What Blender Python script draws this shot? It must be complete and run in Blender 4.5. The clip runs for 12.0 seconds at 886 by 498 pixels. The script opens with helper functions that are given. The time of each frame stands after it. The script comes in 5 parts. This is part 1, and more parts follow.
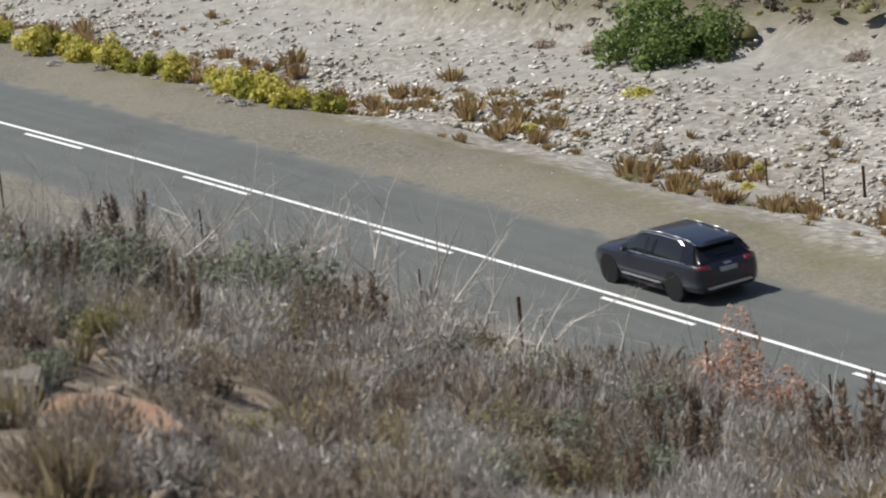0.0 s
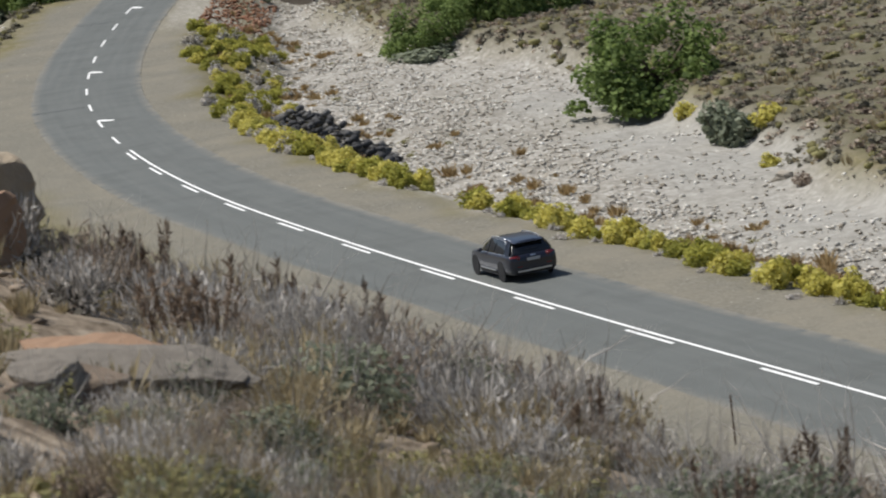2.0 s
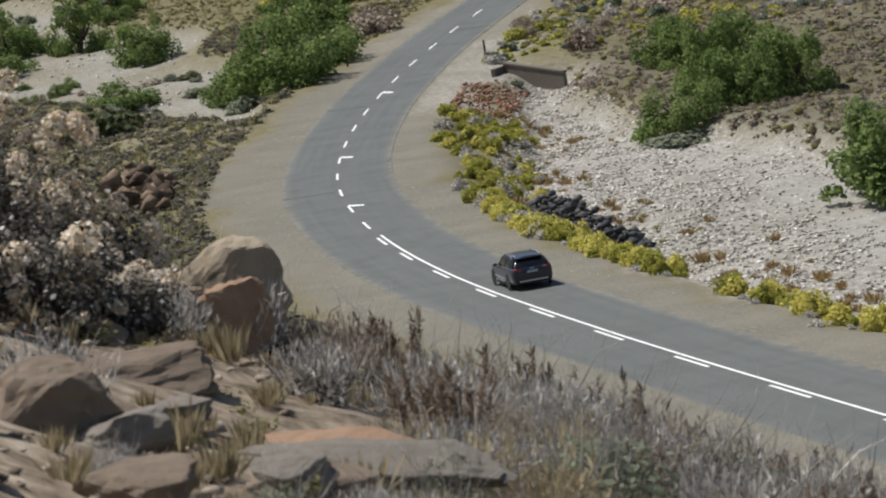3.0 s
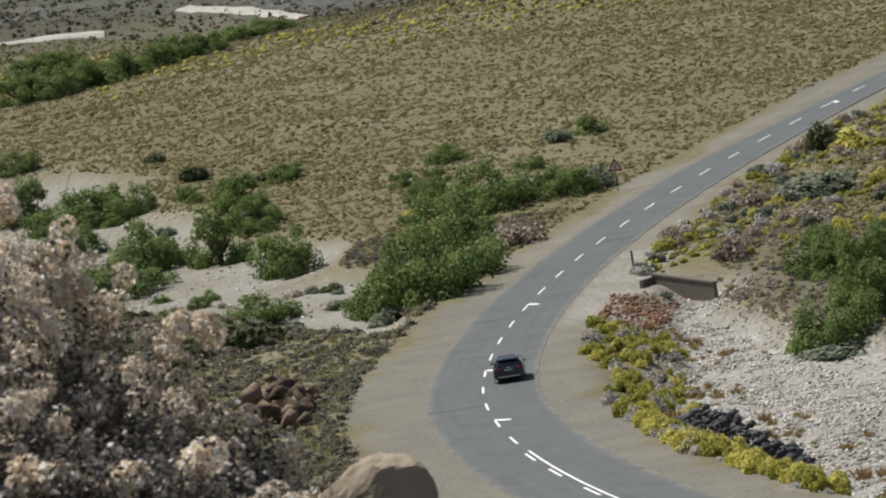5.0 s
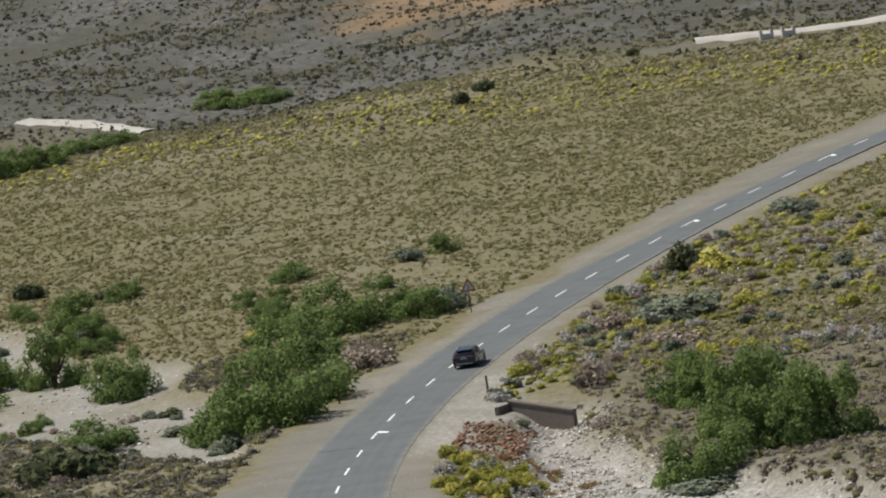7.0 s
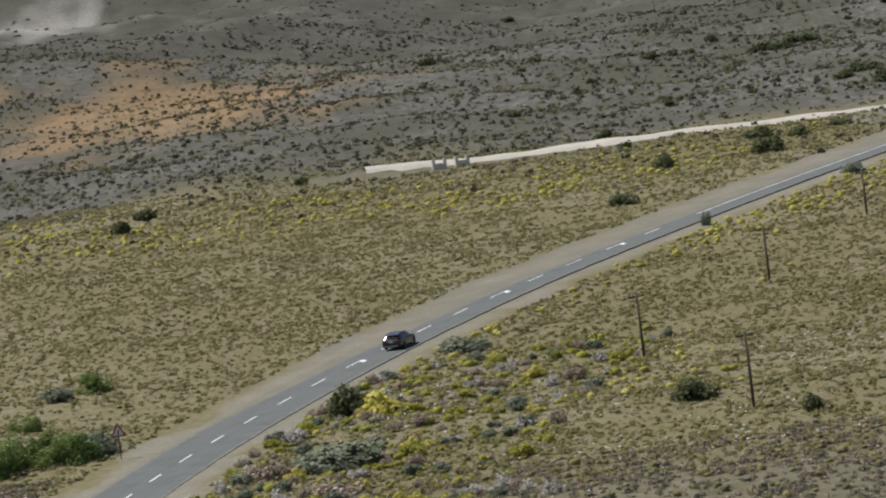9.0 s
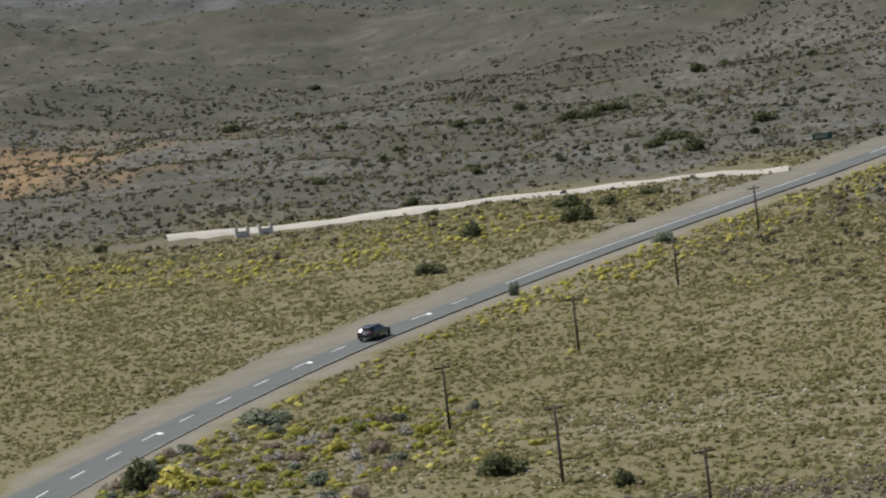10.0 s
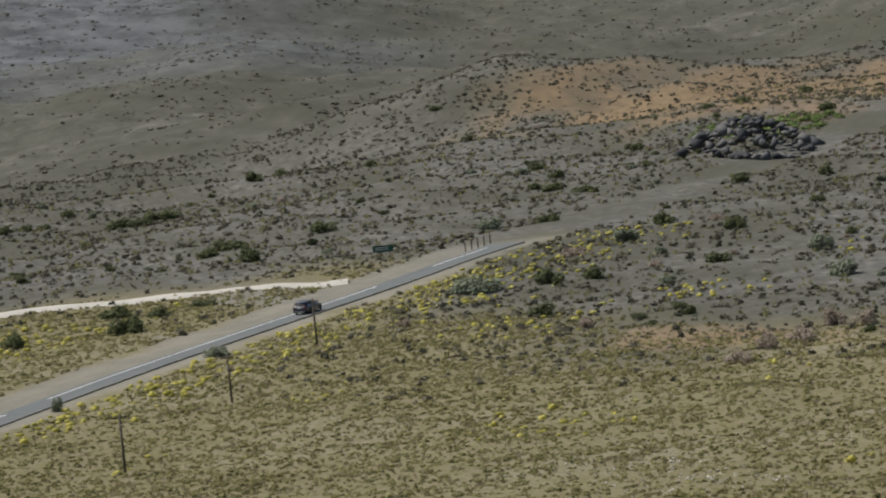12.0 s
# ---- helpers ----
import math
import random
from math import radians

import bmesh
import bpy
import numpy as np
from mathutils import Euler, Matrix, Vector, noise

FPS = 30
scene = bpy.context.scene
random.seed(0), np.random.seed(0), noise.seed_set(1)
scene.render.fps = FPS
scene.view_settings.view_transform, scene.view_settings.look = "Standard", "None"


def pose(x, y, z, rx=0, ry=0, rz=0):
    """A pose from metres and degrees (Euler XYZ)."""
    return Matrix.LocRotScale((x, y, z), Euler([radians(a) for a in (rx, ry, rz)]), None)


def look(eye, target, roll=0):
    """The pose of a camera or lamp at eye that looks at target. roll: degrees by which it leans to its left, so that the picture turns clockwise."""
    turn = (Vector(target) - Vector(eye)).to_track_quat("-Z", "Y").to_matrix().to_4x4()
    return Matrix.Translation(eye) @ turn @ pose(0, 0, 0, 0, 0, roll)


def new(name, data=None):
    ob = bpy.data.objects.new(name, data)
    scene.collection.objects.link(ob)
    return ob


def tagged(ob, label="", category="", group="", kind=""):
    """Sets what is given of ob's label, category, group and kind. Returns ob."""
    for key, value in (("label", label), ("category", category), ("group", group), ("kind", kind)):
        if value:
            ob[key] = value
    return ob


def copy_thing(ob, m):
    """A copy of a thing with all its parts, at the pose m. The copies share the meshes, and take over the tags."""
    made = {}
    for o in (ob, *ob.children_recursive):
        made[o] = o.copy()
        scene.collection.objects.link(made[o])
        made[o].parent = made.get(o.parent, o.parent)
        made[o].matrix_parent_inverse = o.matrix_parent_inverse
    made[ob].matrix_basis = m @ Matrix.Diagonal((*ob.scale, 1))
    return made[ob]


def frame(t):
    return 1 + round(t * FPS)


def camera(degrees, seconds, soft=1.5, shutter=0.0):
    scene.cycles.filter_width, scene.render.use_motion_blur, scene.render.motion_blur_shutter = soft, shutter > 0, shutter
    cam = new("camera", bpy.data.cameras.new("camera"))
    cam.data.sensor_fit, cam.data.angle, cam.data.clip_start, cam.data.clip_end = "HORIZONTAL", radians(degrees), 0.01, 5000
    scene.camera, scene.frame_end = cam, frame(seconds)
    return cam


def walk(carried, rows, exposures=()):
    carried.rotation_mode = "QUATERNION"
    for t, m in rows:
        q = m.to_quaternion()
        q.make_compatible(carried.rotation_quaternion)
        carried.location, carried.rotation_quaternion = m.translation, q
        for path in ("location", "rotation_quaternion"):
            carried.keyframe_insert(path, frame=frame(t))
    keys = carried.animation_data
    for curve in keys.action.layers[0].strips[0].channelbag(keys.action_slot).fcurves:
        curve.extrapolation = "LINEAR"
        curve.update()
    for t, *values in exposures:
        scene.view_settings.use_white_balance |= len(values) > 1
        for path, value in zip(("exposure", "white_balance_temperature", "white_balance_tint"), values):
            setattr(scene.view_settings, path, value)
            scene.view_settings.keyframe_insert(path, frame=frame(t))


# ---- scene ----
cam = camera(12.384, 12.0, soft=2.0, shutter=0.15)
cam.data.dof.use_dof, cam.data.dof.focus_distance, cam.data.dof.aperture_fstop = True, 230.0, 5.0
PATH = [
    (0, pose(-0.188, -9.809, 37.677, 74.4088, 5.9613, -16.7128)),
    (0.5, pose(0.224, -9.132, 37.307, 74.9538, 6.1524, -15.3708)),
    (1, pose(0.618, -8.373, 36.904, 76.6543, 6.6462, -12.3915)),
    (1.5, pose(1.008, -7.242, 36.809, 78.0976, 7.2553, -8.9877)),
    (2, pose(1.230, -6.162, 36.547, 79.0342, 7.8051, -6.1220)),
    (2.5, pose(1.237, -5.040, 36.350, 79.9625, 8.1029, -4.1647)),
    (3, pose(1.244, -4.092, 36.218, 80.7252, 8.2993, -2.6149)),
    (3.5, pose(1.300, -3.441, 36.168, 81.5513, 8.5453, -1.5355)),
    (3.7, pose(1.371, -3.117, 36.163, 81.9825, 8.4865, -1.1539)),
    (5.3, pose(0.822, 5.157, 34.933, 84.3508, 8.6023, -0.5959)),
    (5.5, pose(0.709, 6.697, 34.787, 84.5441, 8.6790, -0.6535)),
    (6, pose(0.362, 10.749, 34.401, 84.9912, 8.3402, -1.2109)),
    (6.5, pose(0.667, 15.198, 33.967, 85.2162, 8.2959, -1.9040)),
    (6.7, pose(0.817, 17.021, 33.818, 85.2820, 8.2238, -2.2453)),
    (8.3, pose(3.338, 33.471, 33.865, 86.0417, 7.6698, -5.3345)),
    (8.5, pose(3.667, 35.672, 33.740, 86.1772, 7.6528, -5.8786)),
    (9, pose(4.506, 41.222, 33.378, 86.5259, 7.4302, -7.2839)),
    (9.5, pose(5.466, 46.916, 32.872, 86.8664, 7.2598, -8.5276)),
    (10, pose(6.577, 52.748, 32.428, 87.1868, 7.0402, -9.9812)),
    (10.5, pose(7.532, 58.783, 32.135, 87.3418, 6.7837, -11.6086)),
    (11, pose(8.807, 65.023, 31.824, 87.5195, 6.5855, -13.2619)),
    (11.5, pose(10.295, 71.569, 31.473, 87.8285, 6.3106, -14.6207)),
    (12, pose(11.944, 78.245, 31.182, 88.0696, 6.0165, -16.2861)),
]
walk(cam, PATH)

# ---- light ----
SUN_TURN, SUN_HEIGHT = radians(-62), radians(58)  # from +y towards +x; over the horizon
world = bpy.data.worlds.new("world")
scene.world = world
world.use_nodes = True
wn = world.node_tree
sky = wn.nodes.new("ShaderNodeTexSky")
sky.sky_type, sky.sun_disc, sky.sun_elevation, sky.sun_rotation = "NISHITA", False, SUN_HEIGHT, SUN_TURN
sky.dust_density, sky.air_density = 1.4, 1.0
wn.links.new(sky.outputs["Color"], wn.nodes["Background"].inputs["Color"])
wn.nodes["Background"].inputs["Strength"].default_value = 0.085
sun = new("sun", bpy.data.lights.new("sun", "SUN"))
sun.data.energy, sun.data.angle, sun.data.color = 4.9, radians(0.5), (1.0, 0.966, 0.925)
to_sun = Vector((math.sin(SUN_TURN) * math.cos(SUN_HEIGHT), math.cos(SUN_TURN) * math.cos(SUN_HEIGHT), math.sin(SUN_HEIGHT)))
sun.matrix_world = look(to_sun * 100, (0, 0, 0))
scene.view_settings.exposure = 0.0


# ---- materials ----
class Nodes:
    """A small writer of node materials."""

    def __init__(self, name):
        self.mat = bpy.data.materials.new(name)
        self.mat.use_nodes = True
        self.tree = self.mat.node_tree
        self.shader = self.tree.nodes["Principled BSDF"]

    def add(self, kind, **inputs):
        node = self.tree.nodes.new(kind)
        for key, value in inputs.items():
            self.put(node.inputs[key.replace("_", " ")], value)
        return node

    def put(self, socket, value):
        if isinstance(value, bpy.types.NodeSocket):
            self.tree.links.new(value, socket)
        else:
            socket.default_value = value

    def where(self):
        return self.add("ShaderNodeTexCoord").outputs["Object"]

    def world_place(self):
        return self.add("ShaderNodeNewGeometry").outputs["Position"]

    def noise(self, scale, detail=4.0, rough=0.6, at=None):
        n = self.add("ShaderNodeTexNoise", Scale=scale, Detail=detail, Roughness=rough)
        self.put(n.inputs["Vector"], at or self.world_place())
        return n.outputs["Fac"]

    def cells(self, scale, at=None, out="Color"):
        n = self.add("ShaderNodeTexVoronoi", Scale=scale)
        self.put(n.inputs["Vector"], at or self.world_place())
        return n.outputs[out]

    def ramp(self, fac, *stops):
        n = self.add("ShaderNodeValToRGB", Fac=fac)
        el = n.color_ramp.elements
        while len(el) < len(stops):
            el.new(0.5)
        for e, (pos, col) in zip(el, stops):
            e.position, e.color = pos, (*col, 1)
        return n.outputs["Color"]

    def scalar(self, fac, lo, hi, a=0.0, b=1.0):
        n = self.add("ShaderNodeMapRange", Value=fac)
        for key, value in zip(("From Min", "From Max", "To Min", "To Max"), (lo, hi, a, b)):
            n.inputs[key].default_value = value
        return n.outputs["Result"]

    def mix(self, fac, a, b, blend="MIX"):
        n = self.tree.nodes.new("ShaderNodeMix")
        n.data_type, n.blend_type = "RGBA", blend
        self.put(n.inputs[0], fac)
        for socket, value in ((n.inputs[6], a), (n.inputs[7], b)):
            self.put(socket, (*value, 1) if isinstance(value, tuple) and len(value) == 3 else value)
        return n.outputs[2]

    def mul(self, a, b):
        n = self.tree.nodes.new("ShaderNodeMath")
        n.operation = "MULTIPLY"
        self.put(n.inputs[0], a)
        self.put(n.inputs[1], b)
        return n.outputs[0]

    def bump(self, fac, distance, strength=1.0):
        n = self.add("ShaderNodeBump", Height=fac, Distance=distance, Strength=strength)
        self.put(self.shader.inputs["Normal"], n.outputs["Normal"])

    def done(self, color, rough=0.9, metal=0.0, spec=0.3, coat=0.0):
        s = self.shader.inputs
        self.put(s["Base Color"], (*color, 1) if isinstance(color, tuple) and len(color) == 3 else color)
        self.put(s["Roughness"], rough)
        s["Metallic"].default_value, s["Specular IOR Level"].default_value, s["Coat Weight"].default_value = metal, spec, coat
        return self.mat


def leafy(name, dark, mid, light, thin=0.25):
    """Foliage: each leaf its own shade, each plant its own tone, light through the leaf."""
    n = Nodes(name)
    geo, info = n.add("ShaderNodeNewGeometry"), n.add("ShaderNodeObjectInfo")
    col = n.ramp(geo.outputs["Random Per Island"], (0.0, dark), (0.5, mid), (1.0, light))
    big = n.noise(0.35, 3)
    col = n.mix(n.scalar(big, 0.35, 0.7, 0.0, 0.45), col, dark)
    col = n.mix(n.mul(info.outputs["Random"], 0.3), col, light)
    n.done(col, 0.75, spec=0.2)
    through_leaf = n.add("ShaderNodeBsdfTranslucent", Color=col)
    both = n.add("ShaderNodeMixShader", Fac=thin)
    n.tree.links.new(n.shader.outputs[0], both.inputs[1])
    n.tree.links.new(through_leaf.outputs[0], both.inputs[2])
    n.tree.links.new(both.outputs[0], n.tree.nodes["Material Output"].inputs["Surface"])
    return n.mat


def ground_material():
    n = Nodes("dry_ground")
    zone = n.add("ShaderNodeVertexColor")
    zone.layer_name = "zone"
    parts = n.add("ShaderNodeSeparateColor", Color=zone.outputs["Color"])
    more = n.add("ShaderNodeVertexColor")
    more.layer_name = "soil"
    soils = n.add("ShaderNodeSeparateColor", Color=more.outputs["Color"])
    fine, mid, big = n.noise(3.2, 6, 0.7), n.noise(0.45, 5, 0.65), n.noise(0.03, 4)
    plain = n.ramp(fine, (0.25, (0.105, 0.089, 0.051)), (0.5, (0.172, 0.146, 0.088)), (0.78, (0.30, 0.26, 0.175)))
    plain = n.mix(n.scalar(mid, 0.42, 0.66, 0, 0.6), plain, (0.16, 0.148, 0.068))
    cover = n.scalar(n.noise(0.85, 5, 0.7), 0.44, 0.56)
    plain = n.mix(n.scalar(n.noise(0.022, 5, 0.6), 0.48, 0.64, 0, 0.55), plain, (0.25, 0.222, 0.16))
    plain = n.mix(n.mul(cover, 0.75), plain, n.ramp(n.noise(2.2, 4), (0.3, (0.10, 0.091, 0.038)), (0.7, (0.168, 0.153, 0.066))))
    gravel = n.ramp(n.noise(7.0, 5, 0.75), (0.28, (0.08, 0.076, 0.062)), (0.55, (0.185, 0.174, 0.14)), (0.8, (0.37, 0.35, 0.29)))
    gravel = n.mix(n.scalar(n.noise(0.22, 4), 0.4, 0.72, 0, 0.7), gravel, (0.225, 0.204, 0.157))
    stones = n.cells(2.6)
    bed = n.ramp(n.noise(2.4, 6, 0.75), (0.34, (0.13, 0.123, 0.106)), (0.5, (0.265, 0.252, 0.22)), (0.66, (0.47, 0.455, 0.41)))
    bed = n.mix(0.55, bed, n.ramp(n.cells(4.2), (0.1, (0.19, 0.174, 0.146)), (0.6, (0.355, 0.332, 0.285)), (0.95, (0.64, 0.62, 0.57))))
    bed = n.mix(n.scalar(n.noise(0.16, 4), 0.45, 0.68, 0, 0.55), bed, (0.205, 0.188, 0.152))
    sand = n.ramp(n.noise(1.2, 6, 0.7), (0.3, (0.22, 0.212, 0.188)), (0.7, (0.38, 0.368, 0.33)))
    grey = n.ramp(n.noise(0.55, 7, 0.72), (0.3, (0.050, 0.049, 0.041)), (0.5, (0.104, 0.10, 0.085)), (0.72, (0.205, 0.196, 0.166)))
    grey = n.mix(n.scalar(big, 0.40, 0.58, 0, 0.8), grey, (0.070, 0.068, 0.047))
    red = n.ramp(n.noise(0.4, 6, 0.7), (0.3, (0.16, 0.105, 0.055)), (0.7, (0.33, 0.22, 0.115)))
    near = n.ramp(n.noise(2.0, 6, 0.7), (0.34, (0.09, 0.068, 0.046)), (0.52, (0.25, 0.20, 0.145)), (0.7, (0.43, 0.365, 0.28)))
    col = n.mix(parts.outputs[2], plain, grey)
    col = n.mix(soils.outputs[0], col, red)
    crag = n.ramp(n.noise(0.05, 7, 0.75), (0.38, (0.045, 0.048, 0.055)), (0.62, (0.155, 0.16, 0.168)))
    slope = n.ramp(n.noise(0.09, 8, 0.75), (0.35, (0.045, 0.046, 0.034)), (0.55, (0.088, 0.086, 0.066)), (0.75, (0.175, 0.165, 0.13)))
    slope = n.mix(n.scalar(n.noise(0.012, 5), 0.45, 0.62, 0, 0.55), slope, (0.062, 0.060, 0.040))
    col = n.mix(more.outputs["Alpha"], col, slope)
    col = n.mix(zone.outputs["Alpha"], col, crag)
    col = n.mix(parts.outputs[1], col, bed)
    col = n.mix(soils.outputs[1], col, sand)
    col = n.mix(parts.outputs[0], col, gravel)
    col = n.mix(soils.outputs[2], col, near)
    n.bump(n.mix(0.5, fine, stones), 0.10, 0.8)
    return n.done(col, 0.95, spec=0.15)


def asphalt_material():
    n = Nodes("asphalt")
    uv = n.add("ShaderNodeUVMap")
    uv.uv_map = "along"
    at = n.add("ShaderNodeSeparateXYZ", Vector=uv.outputs[0])
    grain, blot = n.noise(40, 3, 0.7), n.noise(0.35, 5, 0.6)
    stretch = n.add("ShaderNodeMapping", Vector=uv.outputs[0])
    stretch.inputs["Scale"].default_value = (2.2, 0.06, 1)
    streak = n.noise(1.0, 4, 0.55, stretch.outputs[0])
    col = n.ramp(grain, (0.3, (0.076, 0.083, 0.077)), (0.7, (0.122, 0.130, 0.121)))
    col = n.mix(n.scalar(streak, 0.35, 0.7, 0, 0.5), col, (0.140, 0.146, 0.136))
    col = n.mix(n.scalar(blot, 0.5, 0.75, 0, 0.45), col, (0.076, 0.081, 0.076))
    edge = n.add("ShaderNodeMath", Value=at.outputs[0])
    edge.operation = "ABSOLUTE"
    dusty = n.mul(n.scalar(edge.outputs[0], 3.0, 3.7), n.scalar(n.noise(0.9, 4), 0.35, 0.6))
    col = n.mix(dusty, col, (0.22, 0.20, 0.16))
    n.bump(grain, 0.006, 0.6)
    return n.done(col, n.scalar(blot, 0.3, 0.7, 0.75, 0.9), spec=0.35)


def plain_material(name, a, b, scale=6.0, rough=0.8, metal=0.0, spec=0.3, bump=0.01, coat=0.0):
    """Two tones mottled at two scales, with a little relief and a shade of its own for each object."""
    n = Nodes(name)
    info = n.add("ShaderNodeObjectInfo")
    f, g = n.noise(scale, 5, 0.65, n.where()), n.noise(scale * 0.13, 3, 0.6, n.where())
    col = n.ramp(n.mix(0.4, f, g), (0.3, a), (0.7, b))
    col = n.mix(n.mul(info.outputs["Random"], 0.22), col, a)
    if bump:
        n.bump(f, bump, 0.7)
    return n.done(col, rough, metal, spec, coat)


def stone_material(name, a, b, c, scale=3.0):
    """Stones: a shade for each one, with grain and weathered stains."""
    n = Nodes(name)
    geo = n.add("ShaderNodeNewGeometry")
    f = n.noise(scale, 6, 0.7)
    col = n.ramp(geo.outputs["Random Per Island"], (0.0, a), (0.5, b), (1.0, c))
    col = n.mix(n.scalar(f, 0.4, 0.68, 0, 0.6), col, a)
    n.bump(f, 0.05, 0.9)
    return n.done(col, 0.92, spec=0.2)


GROUND, ASPHALT = ground_material(), asphalt_material()
PAINT = plain_material("road_paint", (0.66, 0.66, 0.64), (0.88, 0.88, 0.85), 9, 0.7)
DUST = plain_material("dirt_track", (0.36, 0.335, 0.285), (0.50, 0.47, 0.40), 0.8, 0.95, bump=0.02)
YELLOW = leafy("yellow_flowers", (0.32, 0.29, 0.06), (0.56, 0.505, 0.10), (0.76, 0.69, 0.22), 0.4)
LIME = leafy("yellow_green_leaves", (0.16, 0.17, 0.04), (0.34, 0.335, 0.065), (0.52, 0.49, 0.10), 0.4)
GREEN = leafy("green_leaves", (0.075, 0.115, 0.032), (0.152, 0.212, 0.06), (0.265, 0.34, 0.108), 0.4)
DARK = leafy("dark_leaves", (0.05, 0.062, 0.026), (0.095, 0.108, 0.046), (0.155, 0.17, 0.075), 0.35)
SAGE = leafy("grey_green_leaves", (0.11, 0.13, 0.085), (0.20, 0.225, 0.15), (0.31, 0.335, 0.24), 0.35)
OLIVE = leafy("olive_scrub", (0.18, 0.167, 0.072), (0.265, 0.246, 0.106), (0.375, 0.35, 0.162), 0.45)
STRAW = leafy("dry_scrub", (0.19, 0.15, 0.082), (0.36, 0.295, 0.175), (0.54, 0.46, 0.30), 0.3)
GREYTWIG = leafy("grey_twigs", (0.15, 0.138, 0.122), (0.42, 0.393, 0.355), (0.84, 0.80, 0.74), 0.25)
BROWNTWIG = leafy("brown_twigs", (0.12, 0.088, 0.065), (0.30, 0.235, 0.18), (0.56, 0.48, 0.385), 0.28)
SEEDHEAD = leafy("seed_heads", (0.09, 0.062, 0.045), (0.19, 0.138, 0.098), (0.37, 0.285, 0.205), 0.3)
# near-black: the shade between stems and leaves, put into the colour
SHRUB_SHADE = leafy("shrub_shade", (0.03, 0.027, 0.022), (0.075, 0.068, 0.055), (0.17, 0.155, 0.125), 0.15)
DUSK = leafy("grey_scrub", (0.09, 0.083, 0.06), (0.17, 0.157, 0.115), (0.28, 0.258, 0.195), 0.35)
HILLSCRUB = leafy("hill_scrub", (0.055, 0.054, 0.038), (0.115, 0.106, 0.072), (0.20, 0.184, 0.13), 0.3)
RUSTGRASS = leafy("rust_grass", (0.20, 0.13, 0.055), (0.36, 0.245, 0.11), (0.52, 0.40, 0.21), 0.3)
RUSTBUSH = leafy("rust_leaves", (0.30, 0.15, 0.085), (0.56, 0.32, 0.20), (0.78, 0.56, 0.42), 0.3)
CREAM = leafy("cream_blossom", (0.50, 0.37, 0.23), (0.80, 0.69, 0.51), (0.95, 0.91, 0.82), 0.3)
BARK = plain_material("bark", (0.055, 0.04, 0.03), (0.15, 0.115, 0.085), 14, 0.95)
DEADWOOD = plain_material("bleached_wood", (0.42, 0.39, 0.35), (0.68, 0.64, 0.585), 10, 0.9)
PALE_STONE = stone_material("river_stone", (0.26, 0.228, 0.18), (0.48, 0.445, 0.38), (0.84, 0.82, 0.76))
DARK_STONE = stone_material("dark_stone", (0.035, 0.036, 0.038), (0.085, 0.085, 0.086), (0.17, 0.165, 0.155))
RED_STONE = stone_material("red_stone", (0.14, 0.06, 0.035), (0.28, 0.145, 0.085), (0.40, 0.25, 0.16))
BOULDER = stone_material("weathered_sandstone", (0.10, 0.075, 0.055), (0.31, 0.245, 0.18), (0.50, 0.43, 0.345), 1.6)
GREY_BOULDER = stone_material("grey_sandstone", (0.12, 0.106, 0.088), (0.29, 0.262, 0.22), (0.46, 0.425, 0.365), 1.6)
CLIFF_STONE = stone_material("brown_cliff_rock", (0.05, 0.037, 0.027), (0.14, 0.098, 0.065), (0.28, 0.20, 0.135), 1.2)
ORANGE_ROCK = stone_material("orange_rock", (0.20, 0.125, 0.08), (0.46, 0.31, 0.205), (0.62, 0.47, 0.345), 2.6)
TAN_ROCK = stone_material("tan_sandstone", (0.23, 0.185, 0.13), (0.45, 0.385, 0.29), (0.58, 0.51, 0.41), 2.2)
TAR = plain_material("tar", (0.035, 0.036, 0.036), (0.06, 0.061, 0.06), 5, 0.7)
CONCRETE = plain_material("concrete", (0.12, 0.10, 0.08), (0.20, 0.172, 0.14), 2.5, 0.9)
POLEWOOD = plain_material("pole_wood", (0.05, 0.04, 0.032), (0.11, 0.09, 0.072), 12, 0.9)
RUST = plain_material("rusty_steel", (0.05, 0.025, 0.016), (0.12, 0.06, 0.035), 20, 0.85, 0.3)
WIRE = plain_material("fence_wire", (0.16, 0.15, 0.14), (0.28, 0.27, 0.26), 20, 0.5, 0.8)
SIGN_GREY = plain_material("sign_back", (0.20, 0.18, 0.18), (0.30, 0.27, 0.26), 8, 0.6)
SIGN_RED = plain_material("sign_red", (0.22, 0.035, 0.03), (0.36, 0.06, 0.05), 8, 0.5)
SIGN_WHITE = plain_material("sign_white", (0.50, 0.47, 0.43), (0.64, 0.61, 0.57), 8, 0.5)
SIGN_GREEN = plain_material("sign_green", (0.01, 0.07, 0.045), (0.02, 0.11, 0.07), 8, 0.5)


# ---- the lie of the land ----
ROAD = [(36.6, 63, 8.1), (32.71, 78, 7.94), (25.03, 106.8, 7.18), (17.47, 135.6, 6.03), (10.94, 164.3, 4.62), (5.63, 193, 3.07),
        (2.32, 221.7, 1.52), (0.93, 250.5, 0.12), (1.92, 279.2, -1.04), (4.81, 307.9, -1.84), (9.5, 336.8, -2.23), (16.24, 365.6, -2.18),
        (25.21, 394.3, -1.68), (36.49, 422.9, -0.77), (49.91, 451.5, 0.49), (66, 480.2, 2.04), (85.29, 509, 3.77), (106.11, 537.7, 5.6),
        (128.36, 565.8, 7.44), (150.53, 593.5, 9.24), (171.41, 621.6, 10.98), (193.43, 649.7, 12.4), (217.46, 677.8, 13.8)]


